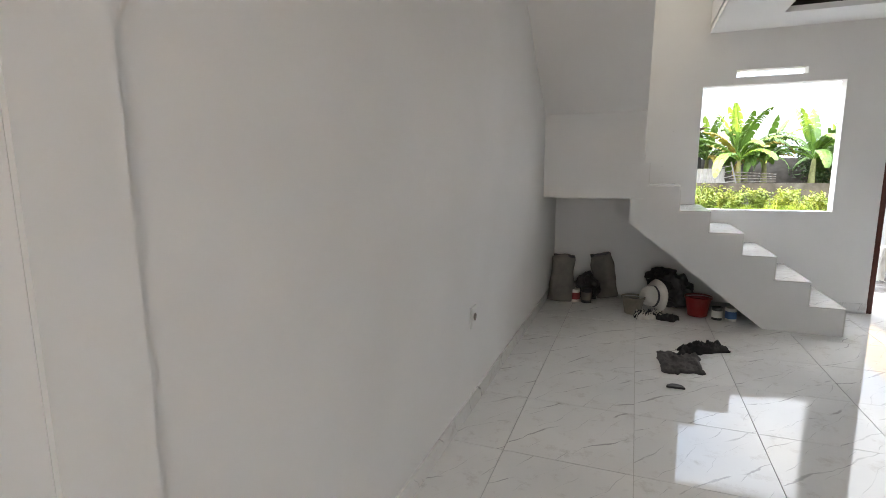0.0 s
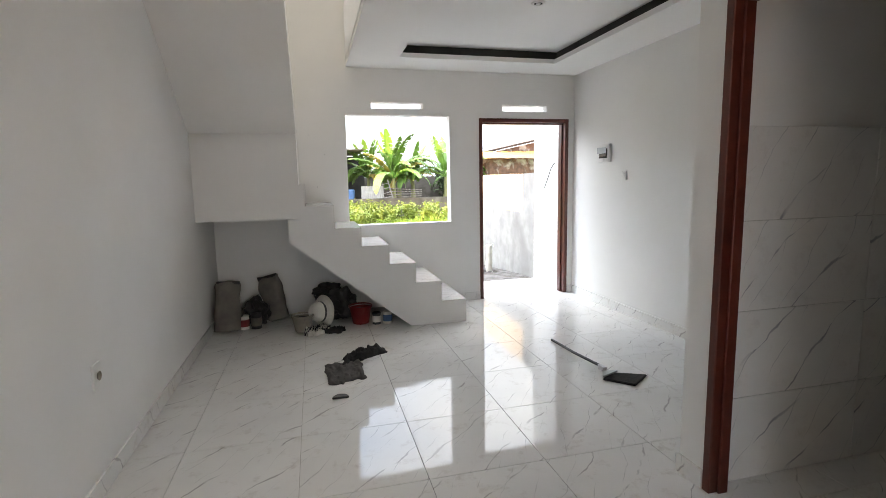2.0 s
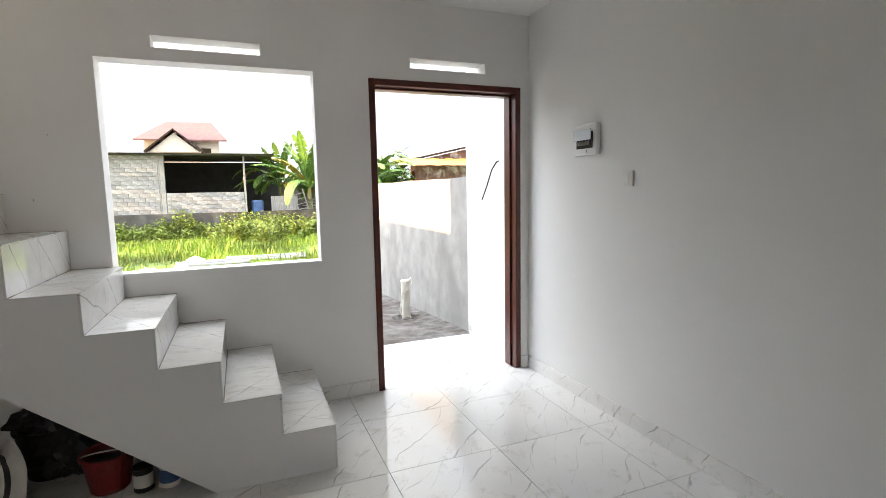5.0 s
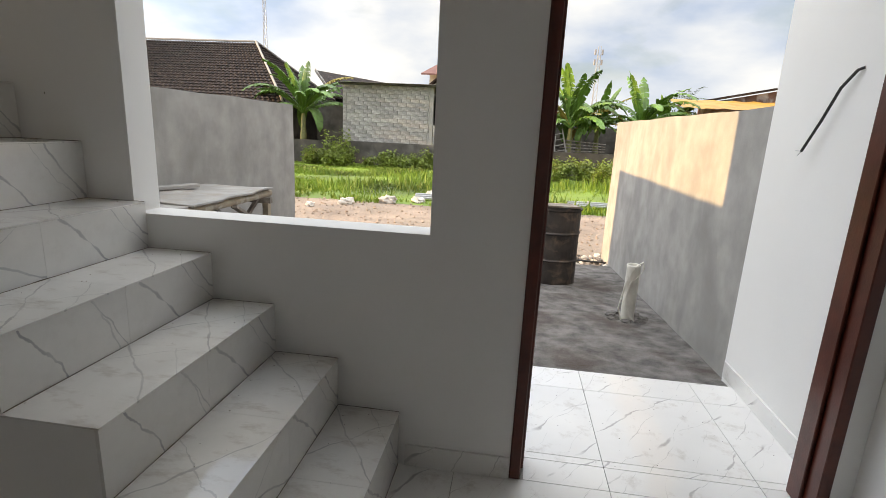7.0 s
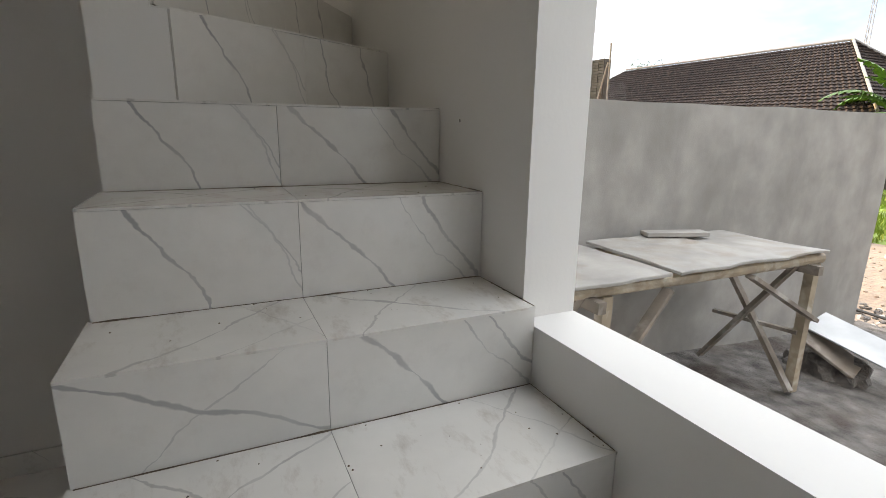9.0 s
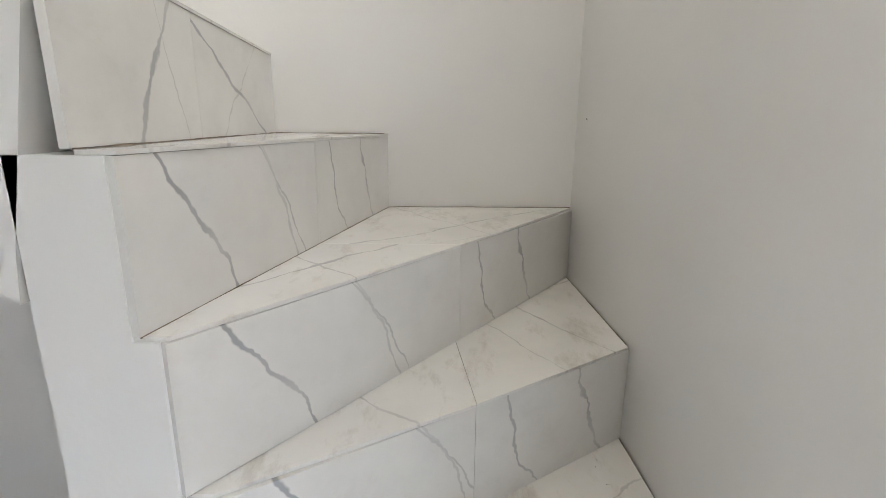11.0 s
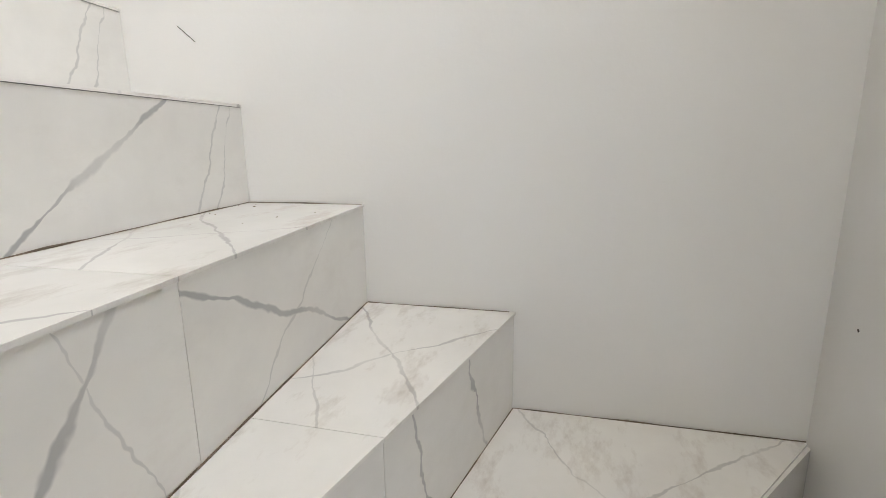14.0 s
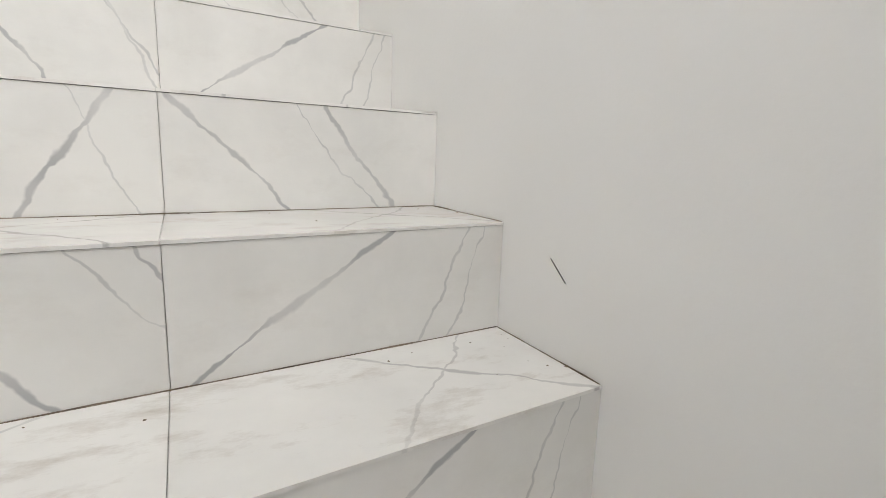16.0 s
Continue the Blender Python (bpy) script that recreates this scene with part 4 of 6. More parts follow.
for j in range(ny - 1):
    for i in range(nx - 1):
        bm.faces.new((g[j][i], g[j][i + 1], g[j + 1][i + 1], g[j + 1][i]))
structure("ground_yard", bm, M_CONC, "rough stained concrete yard in front of the door", "ground")

structure("wall_porch_right", box(bmesh.new(), W + 0.02, W + 0.17, 0.141, 1.15, -0.3, 5.9), M_WALL, "white painted porch side wall", "wall")
structure("wall_porch_left", box(bmesh.new(), -0.15, -0.0, 0.141, 1.15, -0.3, 5.9), M_WALL, "white painted porch side wall", "wall")


def rendered_wall(name, x0, x1, y0, y1, top, seed, label):
    """A rendered boundary wall with an uneven hand-finished face."""
    bm = bmesh.new()
    n, k = 60, 14
    def sheet(x, s):
        return [[bm.verts.new((x + s * 0.006 * noise.noise(Vector((y * 1.3, z * 1.6, seed))), y, z))
                 for z in [-0.5 + (top + 0.5 + 0.012 * noise.noise(Vector((y * 1.5, seed, 0)))) * q / k for q in range(k + 1)]]
                for y in [y0 + (y1 - y0) * p / n for p in range(n + 1)]]
    a, b = sheet(x0, 1), sheet(x1, 1)
    for p in range(n):
        for q in range(k):
            bm.faces.new((a[p][q], a[p][q + 1], a[p + 1][q + 1], a[p + 1][q]))
            bm.faces.new((b[p][q], b[p + 1][q], b[p + 1][q + 1], b[p][q + 1]))
        bm.faces.new((a[p][k], b[p][k], b[p + 1][k], a[p + 1][k]))
    for p in (0, n):
        for q in range(k):
            bm.faces.new((a[p][q], b[p][q], b[p][q + 1], a[p][q + 1]))
    return structure(name, bm, M_PLASTER, label, "wall")


rendered_wall("wall_yard_right", W + 0.035, W + 0.16, 1.151, 5.3, 1.5, 2.0, "grey cement-rendered yard wall, unpainted")
rendered_wall("wall_yard_left", -0.06, 0.05, 1.151, 4.36, 1.515, 5.0, "grey cement-rendered yard wall, unpainted")

porch = structure("porch_bed", box(bmesh.new(), 0.0, W + 0.015, 0.141, 1.0, -0.2, -0.009), M_GROUT, "tiled porch floor at the front door", "porch floor")

# ---- porch things ----
table = thing("trestle_table", pose(0.44, 1.5, -0.07), "rough site trestle table of poles, boards and plywood", "table")
zt = 0.80
part("front_rail", tube(bmesh.new(), [(0.26, -0.85, zt - 0.03), (0.27, 0.0, zt - 0.033), (0.28, 0.86, zt - 0.03)], 0.032, 12), M_BAMBOO, table, "splashed bamboo pole")
part("back_rail", tube(bmesh.new(), [(-0.24, -0.85, zt - 0.03), (-0.24, 0.84, zt - 0.03)], 0.03, 12), M_BAMBOO, table)
for i, (y0, y1, dz, tw) in enumerate(((-0.86, -0.30, 0.0, 0.02), (-0.26, 0.36, 0.012, -0.03), (0.30, 0.84, 0.002, 0.03))):
    bm = rbox(-0.30, 0.33, y0, y1, zt + dz, zt + dz + 0.016, 0.003)
    bmesh.ops.subdivide_edges(bm, edges=[q for q in bm.edges if q.calc_length() > 0.3], cuts=5, use_grid_fill=True)
    for v in bm.verts:
        v.co.z += 0.012 * noise.noise(v.co * 4) + tw * v.co.x * 0.5
        v.co.x += 0.018 * noise.noise(Vector((v.co.y * 9, i, 0)))
    part("top_board", bm, M_PLY, table, "cement-stained plywood board")
for y in (-0.72, 0.74):
    part("leg", beam(bmesh.new(), (-0.26, y, zt - 0.03), (0.30, y + 0.03, 0.0), 0.045, 0.025), M_LUMBER, table)
    part("leg", beam(bmesh.new(), (0.28, y - 0.04, zt - 0.03), (-0.24, y - 0.02, 0.0), 0.045, 0.025), M_LUMBER, table)
    part("post", beam(bmesh.new(), (0.27, y + 0.09, zt - 0.06), (0.27, y + 0.09, -0.02), 0.05, 0.05), M_BAMBOO, table)
    part("cross_bar", beam(bmesh.new(), (-0.2, y, 0.32), (0.27, y + 0.06, 0.34), 0.03, 0.02), M_LUMBER, table)
    part("bearer", beam(bmesh.new(), (-0.30, y, zt - 0.075), (0.36, y, zt - 0.075), 0.04, 0.05), M_LUMBER, table)
part("brace", beam(bmesh.new(), (0.31, 0.25, zt - 0.06), (0.31, 0.86, 0.42), 0.05, 0.02), M_LUMBER, table, "diagonal wooden brace")
part("brace", beam(bmesh.new(), (0.31, -0.30, zt - 0.06), (0.31, -0.66, 0.30), 0.05, 0.02), M_LUMBER, table, "diagonal wooden brace")
plank = thing("loose_plank", pose(0.22, 1.83, 0.762, 0, 0, 72), "short pale offcut of board lying on the table", "plank")
part("board", rbox(-0.19, 0.19, -0.045, 0.045, 0, 0.026, 0.003), M_PLY, plank)

t = thing("sheet_offcut", pose(0.73, 2.90, 0.115, 12, 13, 6), "pale grey sheet offcut leaning on rubble", "board")
part("sheet", rbox(-0.25, 0.25, -0.12, 0.14, 0, 0.012, 0.003), M_ZINC, t)
t = thing("board_offcut", pose(0.62, 2.80, 0.045, 18, 30, 20), "weathered board offcut leaning on rubble", "board")
part("board", rbox(-0.2, 0.2, -0.09, 0.09, 0, 0.02, 0.003), M_LUMBER, t)
t = thing("rubble_heap", pose(0.60, 2.92, ground_z(2.9) - 0.02), "small heap of broken mortar under the boards", "rubble")
part("lump", blob(bmesh.new(), (0, 0, 0.06), (0.22, 0.17, 0.15), 1.9, 0.5, 3), M_CONC, t)

barrel = thing("oil_drum", pose(3.28, 3.55, ground_z(3.55) + 0.008), "dark rusty drum splashed with cement", "drum")
bm = lathe(bmesh.new(), [(0, 0), (0.245, 0), (0.255, 0.01), (0.247, 0.02), (0.245, 0.25), (0.258, 0.265), (0.245, 0.28), (0.245, 0.53), (0.258, 0.545), (0.245, 0.56), (0.245, 0.77), (0.257, 0.78), (0.257, 0.795), (0.24, 0.79), (0.238, 0.70), (0, 0.70)], 36)
part("shell", bm, mat("drum_paint", (0.05, 0.04, 0.035), 0.6, metal=0.3, var=0.5, scale=5, bump=0.3, stain=(0.2, 0.14, 0.1), stain_amt=0.6, stain_scale=9), barrel)
t = thing("lid_board", pose(3.28, 3.55, ground_z(3.55) + 0.804, 0, 2, 20), "pale board lying over the drum", "board")
part("board", rbox(-0.25, 0.22, -0.1, 0.12, 0, 0.02, 0.003), M_LUMBER, t)

pipe = thing("pipe_stub", pose(3.80, 2.28, ground_z(2.28)), "upright pale pipe stub with a looped wire", "pipe")
part("pipe", lathe(bmesh.new(), [(0.052, -0.02), (0.052, 0.44), (0.056, 0.46), (0.05, 0.47), (0.044, 0.465), (0.043, 0.3)], 20), M_WHITEP, pipe, smooth=True)
part("wire", tube(bmesh.new(), [(-0.05, -0.05, 0.0), (-0.09, -0.06, 0.12), (-0.06, -0.05, 0.3), (0.0, -0.05, 0.46), (0.06, -0.03, 0.50), (0.075, -0.02, 0.44), (0.03, -0.055, 0.38), (-0.02, -0.06, 0.34), (-0.045, -0.06, 0.2), (0.0, -0.07, 0.06), (0.06, -0.08, 0.01)], 0.006, 6), M_WHITEP, pipe, "stiff looped wire")
for i in range(7):
    a = i * 0.9
    t = thing("dirt_clod", pose(3.80 + 0.13 * math.cos(a), 2.28 + 0.11 * math.sin(a), ground_z(2.28) + 0.012), "broken concrete clod round the pipe", "rubble", "clods round the pipe")
    part("lump", blob(bmesh.new(), (0, 0, 0.012), (0.045, 0.035, 0.022), i * 1.3, 0.5, 2), M_CONC, t)

wire = thing("loose_cable", pose(W + 0.02, 0.5, 1.61), "short black cable end sticking out of the porch wall", "cable")
part("cable", tube(bmesh.new(), [(0.0, 0, 0), (-0.012, 0.02, -0.008), (-0.025, 0.08, -0.07), (-0.03, 0.16, -0.2), (-0.035, 0.25, -0.325)], 0.006, 8), M_CABLE, wire)
for dz in (-0.01, 0.012):
    part("strand", tube(bmesh.new(), [(-0.035, 0.25, -0.325), (-0.04, 0.275 + dz, -0.335 + dz)], 0.002, 5), M_METAL, wire, "bare strand")

# rubble strip, stones and litter beyond the yard
def stones(name, count, x0, x1, y0, y1, lo, hi, material, label, seed):
    rnd = random.Random(seed)
    base = bmesh.new()
    bmesh.ops.create_icosphere(base, subdivisions=1, radius=1.0)
    bv = [v.co.copy() for v in base.verts]
    bf = [[v.index for v in f.verts] for f in base.faces]
    base.free()
    vs, fs = [], []
    for _ in range(count):
        s = rnd.uniform(lo, hi) * rnd.uniform(0.6, 1)
        x, y = rnd.uniform(x0, x1), rnd.uniform(y0, y1)
        c = Vector((x, y, ground_z(y) - 0.02 + s * 0.2))
        k = len(vs)
        sq = (s * rnd.uniform(0.7, 1.3), s * rnd.uniform(0.7, 1.3), s * rnd.uniform(0.4, 0.8))
        rot = Euler((rnd.uniform(-0.5, 0.5), rnd.uniform(-0.5, 0.5), rnd.uniform(0, 6))).to_matrix()
        for p in bv:
            q = p * (1 + rnd.uniform(-0.28, 0.22))
            vs.append(c + rot @ Vector((q.x * sq[0], q.y * sq[1], q.z * sq[2])))
        fs += [[k + i for i in f] for f in bf]
    me = bpy.data.meshes.new(name)
    me.from_pydata([tuple(v) for v in vs], [], fs)
    me.materials.append(material)
    return tagged(new(name, me), label, "stones", kind="stuff")


stones("rubble", 1100, -0.6, 4.6, 4.3, 5.4, 0.010, 0.05, M_CONC, "broken stone rubble along the edge of the yard", 3)
hose = thing("black_hose", pose(0, 0, ground_z(5)), "thin black hose lying along the lane", "hose")
part("pipe", tube(bmesh.new(), [(-1.5 + 0.5 * i, 4.95 + 0.10 * math.sin(i * 0.9), 0.02 + 0.01 * math.sin(i * 1.7)) for i in range(14)], 0.014, 6), M_BLACK, hose)
stones("rubble_pale", 260, -0.6, 4.6, 4.4, 5.5, 0.012, 0.06, M_STONE, "pale broken stones along the edge of the yard", 8)
stones("gravel", 2600, -8, 8, 5.2, 9.2, 0.008, 0.04, M_GROUND, "pale limestone gravel on the lane", 4)
stones("yard_litter", 160, 0.3, 4.0, 1.2, 4.4, 0.004, 0.016, M_STONE, "small stone chips on the concrete", 9)
for i, (x, y, s) in enumerate(((0.12, 9.05, 0.2), (-0.68, 8.55, 0.17), (-1.25, 7.95, 0.12), (0.72, 9.35, 0.17), (0.95, 10.4, 0.22), (1.9, 10.6, 0.16), (4.6, 10.2, 0.2), (5.4, 10.4, 0.24), (2.9, 10.3, 0.13))):
    t = thing("boulder", pose(x, y, ground_z(y) - 0.03, 0, 0, i * 50), "pale rough limestone boulder at the grass edge", "boulder", "stones along the grass")
    part("stone", blob(bmesh.new(), (0, 0, s * 0.35), (s, s * 0.7, s * 0.55), i * 2.1, 0.55, 3), M_STONE, t)
for i, (x, y, l, rz) in enumerate(((1.4, 9.6, 1.6, 4), (2.6, 10.0, 1.9, -3), (5.2, 10.0, 2.2, 3))):
    t = thing("metal_channel", pose(x, y, ground_z(y) + 0.06, 0, 0, rz), "grey metal ceiling channels lying at the grass edge", "metal channel", "channels by the lane")
    for j in range(3):
        part("channel", rbox(-l / 2, l / 2, -0.05 + j * 0.09, 0.02 + j * 0.09, 0.03 * j, 0.03 * j + 0.04, 0.004), M_ZINC, t)


# ---- grass field ----
def blades(name, count, area, h0, h1, material, label, seed, wide=0.012, clump=0.0):
    rnd = np.random.RandomState(seed)
    x0, x1, y0, y1 = area
    x = rnd.uniform(x0, x1, count)
    y = rnd.uniform(y0, y1, count)
    y = y + (y < y0 + 0.6) * 0.25 * np.sin(x * 3.1)
    dens = 0.5 + 0.5 * np.sin(x * 0.9 + 1.3 * np.sin(y * 0.7)) * np.sin(y * 1.1 + x * 0.35)
    h = rnd.uniform(h0, h1, count) * (1 - clump + clump * 1.6 * dens)
    a = rnd.uniform(0, 2 * np.pi, count)
    lean = rnd.uniform(0.1, 0.6, count) * h
    la = rnd.uniform(0, 2 * np.pi, count)
    w = wide * rnd.uniform(0.6, 1.5, count)
    z = np.full(count, -0.345)
    dx, dy = np.cos(a) * w, np.sin(a) * w
    lx, ly = np.cos(la) * lean, np.sin(la) * lean
    v = np.stack([
        np.stack([x - dx, y - dy, z], 1), np.stack([x + dx, y + dy, z], 1),
        np.stack([x + dx * 0.8 + lx * 0.35, y + dy * 0.8 + ly * 0.35, z + h * 0.6], 1), np.stack([x - dx * 0.8 + lx * 0.35, y - dy * 0.8 + ly * 0.35, z + h * 0.6], 1),
        np.stack([x + lx, y + ly, z + h], 1)], 1).reshape(-1, 3)
    i = np.arange(count) * 5
    faces = [f for k in i.tolist() for f in ((k, k + 1, k + 2, k + 3), (k + 3, k + 2, k + 4))]
    me = bpy.data.meshes.new(name)
    me.from_pydata(v.tolist(), [], faces)
    me.materials.append(material)
    return tagged(new(name, me), label, "grass", kind="stuff")


soil = bmesh.new()
g = []
for j in range(24):
    row = []
    for i in range(60):
        x, y = -34 + 62 * i / 59, 9.0 + 12 * j / 23
        if j == 0:
            y += 0.5 * noise.noise(Vector((x * 0.6, 0, 4)))
        row.append(soil.verts.new((x, y, -0.335 + (0.10 * noise.noise(Vector((x * 0.5, y * 0.5, 2))) + 0.05 if j else -0.02))))
    g.append(row)
for a, b in zip(g, g[1:]):
    for i in range(59):
        soil.faces.new((a[i], a[i + 1], b[i + 1], b[i]))
structure("ground_grass", soil, M_GRASS, "uneven grassed plot beyond the lane", "ground")
blades("grass", 80000, (-14, 11, 9.0, 18.6), 0.07, 0.19, M_GRASS, "bright green uncut grass on the empty plot", 5, 0.015, 0.6)
blades("tall_grass", 3500, (-2, 9, 9.6, 15), 0.2, 0.46, M_GRASS, "taller grass tufts on the empty plot", 6, 0.014, 0.8)


def weed(m, h, spread, count, seed, label):
    """A leafy weed: stems with many small leaves."""
    t = thing("weed_bush", m, label, "bush", "weeds on the plot")
    rnd = random.Random(seed)
    st, vs, fs = bmesh.new(), [], []
    for s in range(9):
        a, l = rnd.uniform(0, 6.28), rnd.uniform(0.55, 1) * h
        tip = Vector((math.cos(a) * spread * rnd.uniform(0.2, 1), math.sin(a) * spread * rnd.uniform(0.2, 1), l))
        tube(st, [(0, 0, 0), tuple(tip * 0.5 + Vector((0, 0, l * 0.1))), tuple(tip)], [0.012, 0.008, 0.003], 5)
        for q in range(count):
            f = rnd.uniform(0.2, 1.05)
            c = tip * f + Vector((rnd.gauss(0, 0.09), rnd.gauss(0, 0.09), rnd.gauss(0, 0.05)))
            r = rnd.uniform(0.03, 0.075)
            rot = Euler((rnd.uniform(-0.9, 0.9), rnd.uniform(-0.9, 0.9), rnd.uniform(0, 6.28))).to_matrix()
            k = len(vs)
            vs += [tuple(c + rot @ Vector(p) * r) for p in ((-1, 0, 0), (0, -0.5, 0.12), (1.2, 0, -0.2), (0, 0.5, 0.12))]
            fs.append((k, k + 1, k + 2, k + 3))
    part("stems", st, M_STEM, t)
    me = bpy.data.meshes.new("leaves")
    me.from_pydata(vs, [], fs)
    me.materials.append(M_WEED)
    ob = new("leaves", me)
    ob.parent = t
    return t


rw = random.Random(12)
for i, (x, y, h) in enumerate(((-4.6, 18.3, 1.25), (-4.0, 18.4, 0.9), (0.6, 18.3, 1.0), (0.1, 18.5, 1.2), (2.6, 18.0, 0.95), (3.0, 17.2, 0.8), (2.1, 16.2, 0.75), (4.2, 16.0, 0.7), (5.4, 17.2, 0.75), (6.4, 16.4, 0.7), (1.6, 17.6, 0.9), (-7.2, 18.2, 0.7), (7.4, 17.6, 0.8), (1.2, 14.6, 0.7), (-2.4, 18.2, 0.6), (3.6, 18.4, 0.9), (8.6, 17.5, 0.8), (-4.3, 18.5, 1.5), (-3.9, 18.0, 0.8), (-5.0, 18.2, 0.7), (-1.2, 18.3, 0.7), (-0.5, 18.4, 0.9), *[(rw.uniform(1.8, 9.0), rw.uniform(14.2, 18.6), rw.uniform(0.65, 1.05)) for _ in range(30)], *[(rw.uniform(-8.0, 2.4), rw.uniform(17.3, 18.6), rw.uniform(0.35, 0.8)) for _ in range(26)])):
    weed(pose(x, y, -0.36, 0, 0, i * 77), h, 0.5 * h, 55, 20 + i, "leafy green weed on the overgrown plot")


# ---- banana plants ----
def banana(m, h, n, L, seed, dry=1):
    t = thing("banana_plant", m, "banana plant with large torn green leaves", "banana plant", "banana plants")
    rnd = random.Random(seed)
    bm = bmesh.new()
    tube(bm, [(0, 0, -0.1), (0.02, 0.01, h * 0.5), (0.03, 0.0, h)], [0.16, 0.13, 0.07], 12)
    part("trunk", bm, M_STEM, t, smooth=True)
    for i in range(n):
        a = 2.4 * i + rnd.uniform(-0.35, 0.35)
        young = i % 5 == 4
        up = rnd.uniform(1.25, 1.5) if young else rnd.uniform(0.45, 1.3)
        l = L * (rnd.uniform(0.8, 0.95) if young else rnd.uniform(0.8, 1.15))
        droop = rnd.uniform(0.2, 0.6) if young else rnd.uniform(0.9, 2.3)
        k = 14
        pts = []
        p, el = Vector((0.03, 0, h - 0.05)), up
        for s in range(k + 1):
            pts.append(p.copy())
            el -= droop / k * (0.4 + 1.3 * s / k)
            p += Vector((math.cos(a) * math.cos(el), math.sin(a) * math.cos(el), math.sin(el))) * (l / k)
        side = Vector((-math.sin(a), math.cos(a), 0))
        bm = bmesh.new()
        tube(bm, pts, [0.035 * (1 - 0.85 * s / k) for s in range(k + 1)], 6)
        tears = {(sg, rnd.randrange(5, 2 * k - 2)) for sg in (-1, 1) for _ in range(rnd.randrange(7, 15))}
        fold = rnd.uniform(0.1, 0.55)

        def rib(f):
            i0 = min(int(f), k - 1)
            return pts[i0].lerp(pts[i0 + 1], f - i0)

        def wid(f):
            q = (f - 2.5) / (k - 2.5)
            return 0.082 * L * max(0.0, math.sin(math.pi * min(1.0, q * 0.9 + 0.1))) ** 0.5

        for sg in (-1, 1):
            prev = None
            for h2 in range(5, 2 * k + 1):
                f = h2 / 2
                w = wid(f)
                q = rib(f)
                fwd = (rib(min(k, f + 0.3)) - rib(f - 0.3)).normalized()
                wav = 0.03 * math.sin(f * 5 + i)
                mid = q + side * sg * w * 0.55 + fwd * w * 0.12 + Vector((0, 0, 0.06 * w - fold * w * 0.2))
                out = q + side * sg * w + fwd * w * 0.3 + Vector((0, 0, -fold * w + wav))
                cur = [bm.verts.new(c) for c in (q, mid, out)]
                if prev:
                    if (sg, h2) in tears:
                        sh = (q - rib(f - 0.5)) * 0.45
                        c2 = [cur[0], bm.verts.new(mid - sh * 0.5), bm.verts.new(out - sh + Vector((0, 0, -0.05)))]
                    else:
                        c2 = cur
                    bm.faces.new((prev[0], c2[0], c2[1], prev[1]))
                    bm.faces.new((prev[1], c2[1], c2[2], prev[2]))
                prev = cur
        part("leaf", bm, M_LEAFDRY if i < dry else M_LEAF, t)
    return t


banana(pose(-6.4, 19.6, -0.1, 0, 0, 30), 1.85, 26, 2.7, 1, 1)
banana(pose(4.95, 19.6, -0.1, 0, 0, 80), 1.75, 26, 2.8, 2, 4)
banana(pose(7.8, 20.2, -0.1, 0, 0, 10), 1.8, 20, 2.8, 3, 0)
banana(pose(6.3, 21.4, -0.1, 0, 0, 200), 1.7, 22, 2.4, 4, 3)
banana(pose(3.9, 21.2, -0.1, 0, 0, 140), 1.8, 22, 2.4, 5, 2)
banana(pose(5.6, 21.9, -0.1, 0, 0, 20), 1.6, 20, 2.2, 7, 3)
banana(pose(9.3, 22.2, 0.2, 0, 0, 60), 1.3, 18, 2.2, 6, 1)

# ---- block shed across the plot ----
shed = thing("block_shed", pose(-4.4, 19.0, -0.34), "unfinished grey concrete block shed with a dark opening", "shed")
SH = 3.27
part("plinth", rbox(0.0, 6.75, -0.06, 0.2, 0.0, 1.0, 0.01), M_OLD, shed, "stained concrete plinth")
part("backing", box(bmesh.new(), 0.01, 3.64, 0.02, 0.16, 1.0, SH), M_MORTAR, shed, "mortar bed between the blocks")
part("backing", box(bmesh.new(), 3.82, 6.65, 0.02, 0.16, 1.0, 1.81), M_MORTAR, shed, "mortar bed between the blocks")
for x, w in ((3.65, 0.16), (6.66, 0.08)):
    part("post", rbox(x, x + w, -0.012, 0.17, 0.9, SH, 0.008), M_PLASTER, shed, "cast concrete post")
part("lintel", rbox(-0.1, 7.8, -0.3, 0.3, SH, SH + 0.05, 0.01), M_OLD, shed, "thin roof edge")
# shade under the roof is put into the sheet's dark colour
part("roof", rbox(-0.2, 7.9, -0.4, 5.0, SH + 0.052, SH + 0.075, 0.01), M_OLD, shed, "thin stained roof sheet, dark for its shaded underside")
# inner wall and floor near black, the shed's inside shade painted in
part("back_wall", box(bmesh.new(), 0.0, 8.3, 4.6, 4.75, 0.0, SH - 0.01), M_DARK, shed, "inner wall coloured dark for the shade inside")
part("side_wall", box(bmesh.new(), 0.0, 0.15, 0.2, 4.59, 0.0, SH - 0.01), M_BLOCK, shed, "grey block side wall")
part("inner_floor", box(bmesh.new(), 0.16, 6.74, 0.21, 4.58, 0.0, 0.03), M_DARK, shed, "floor coloured dark for the shade inside")
brnd = random.Random(5)
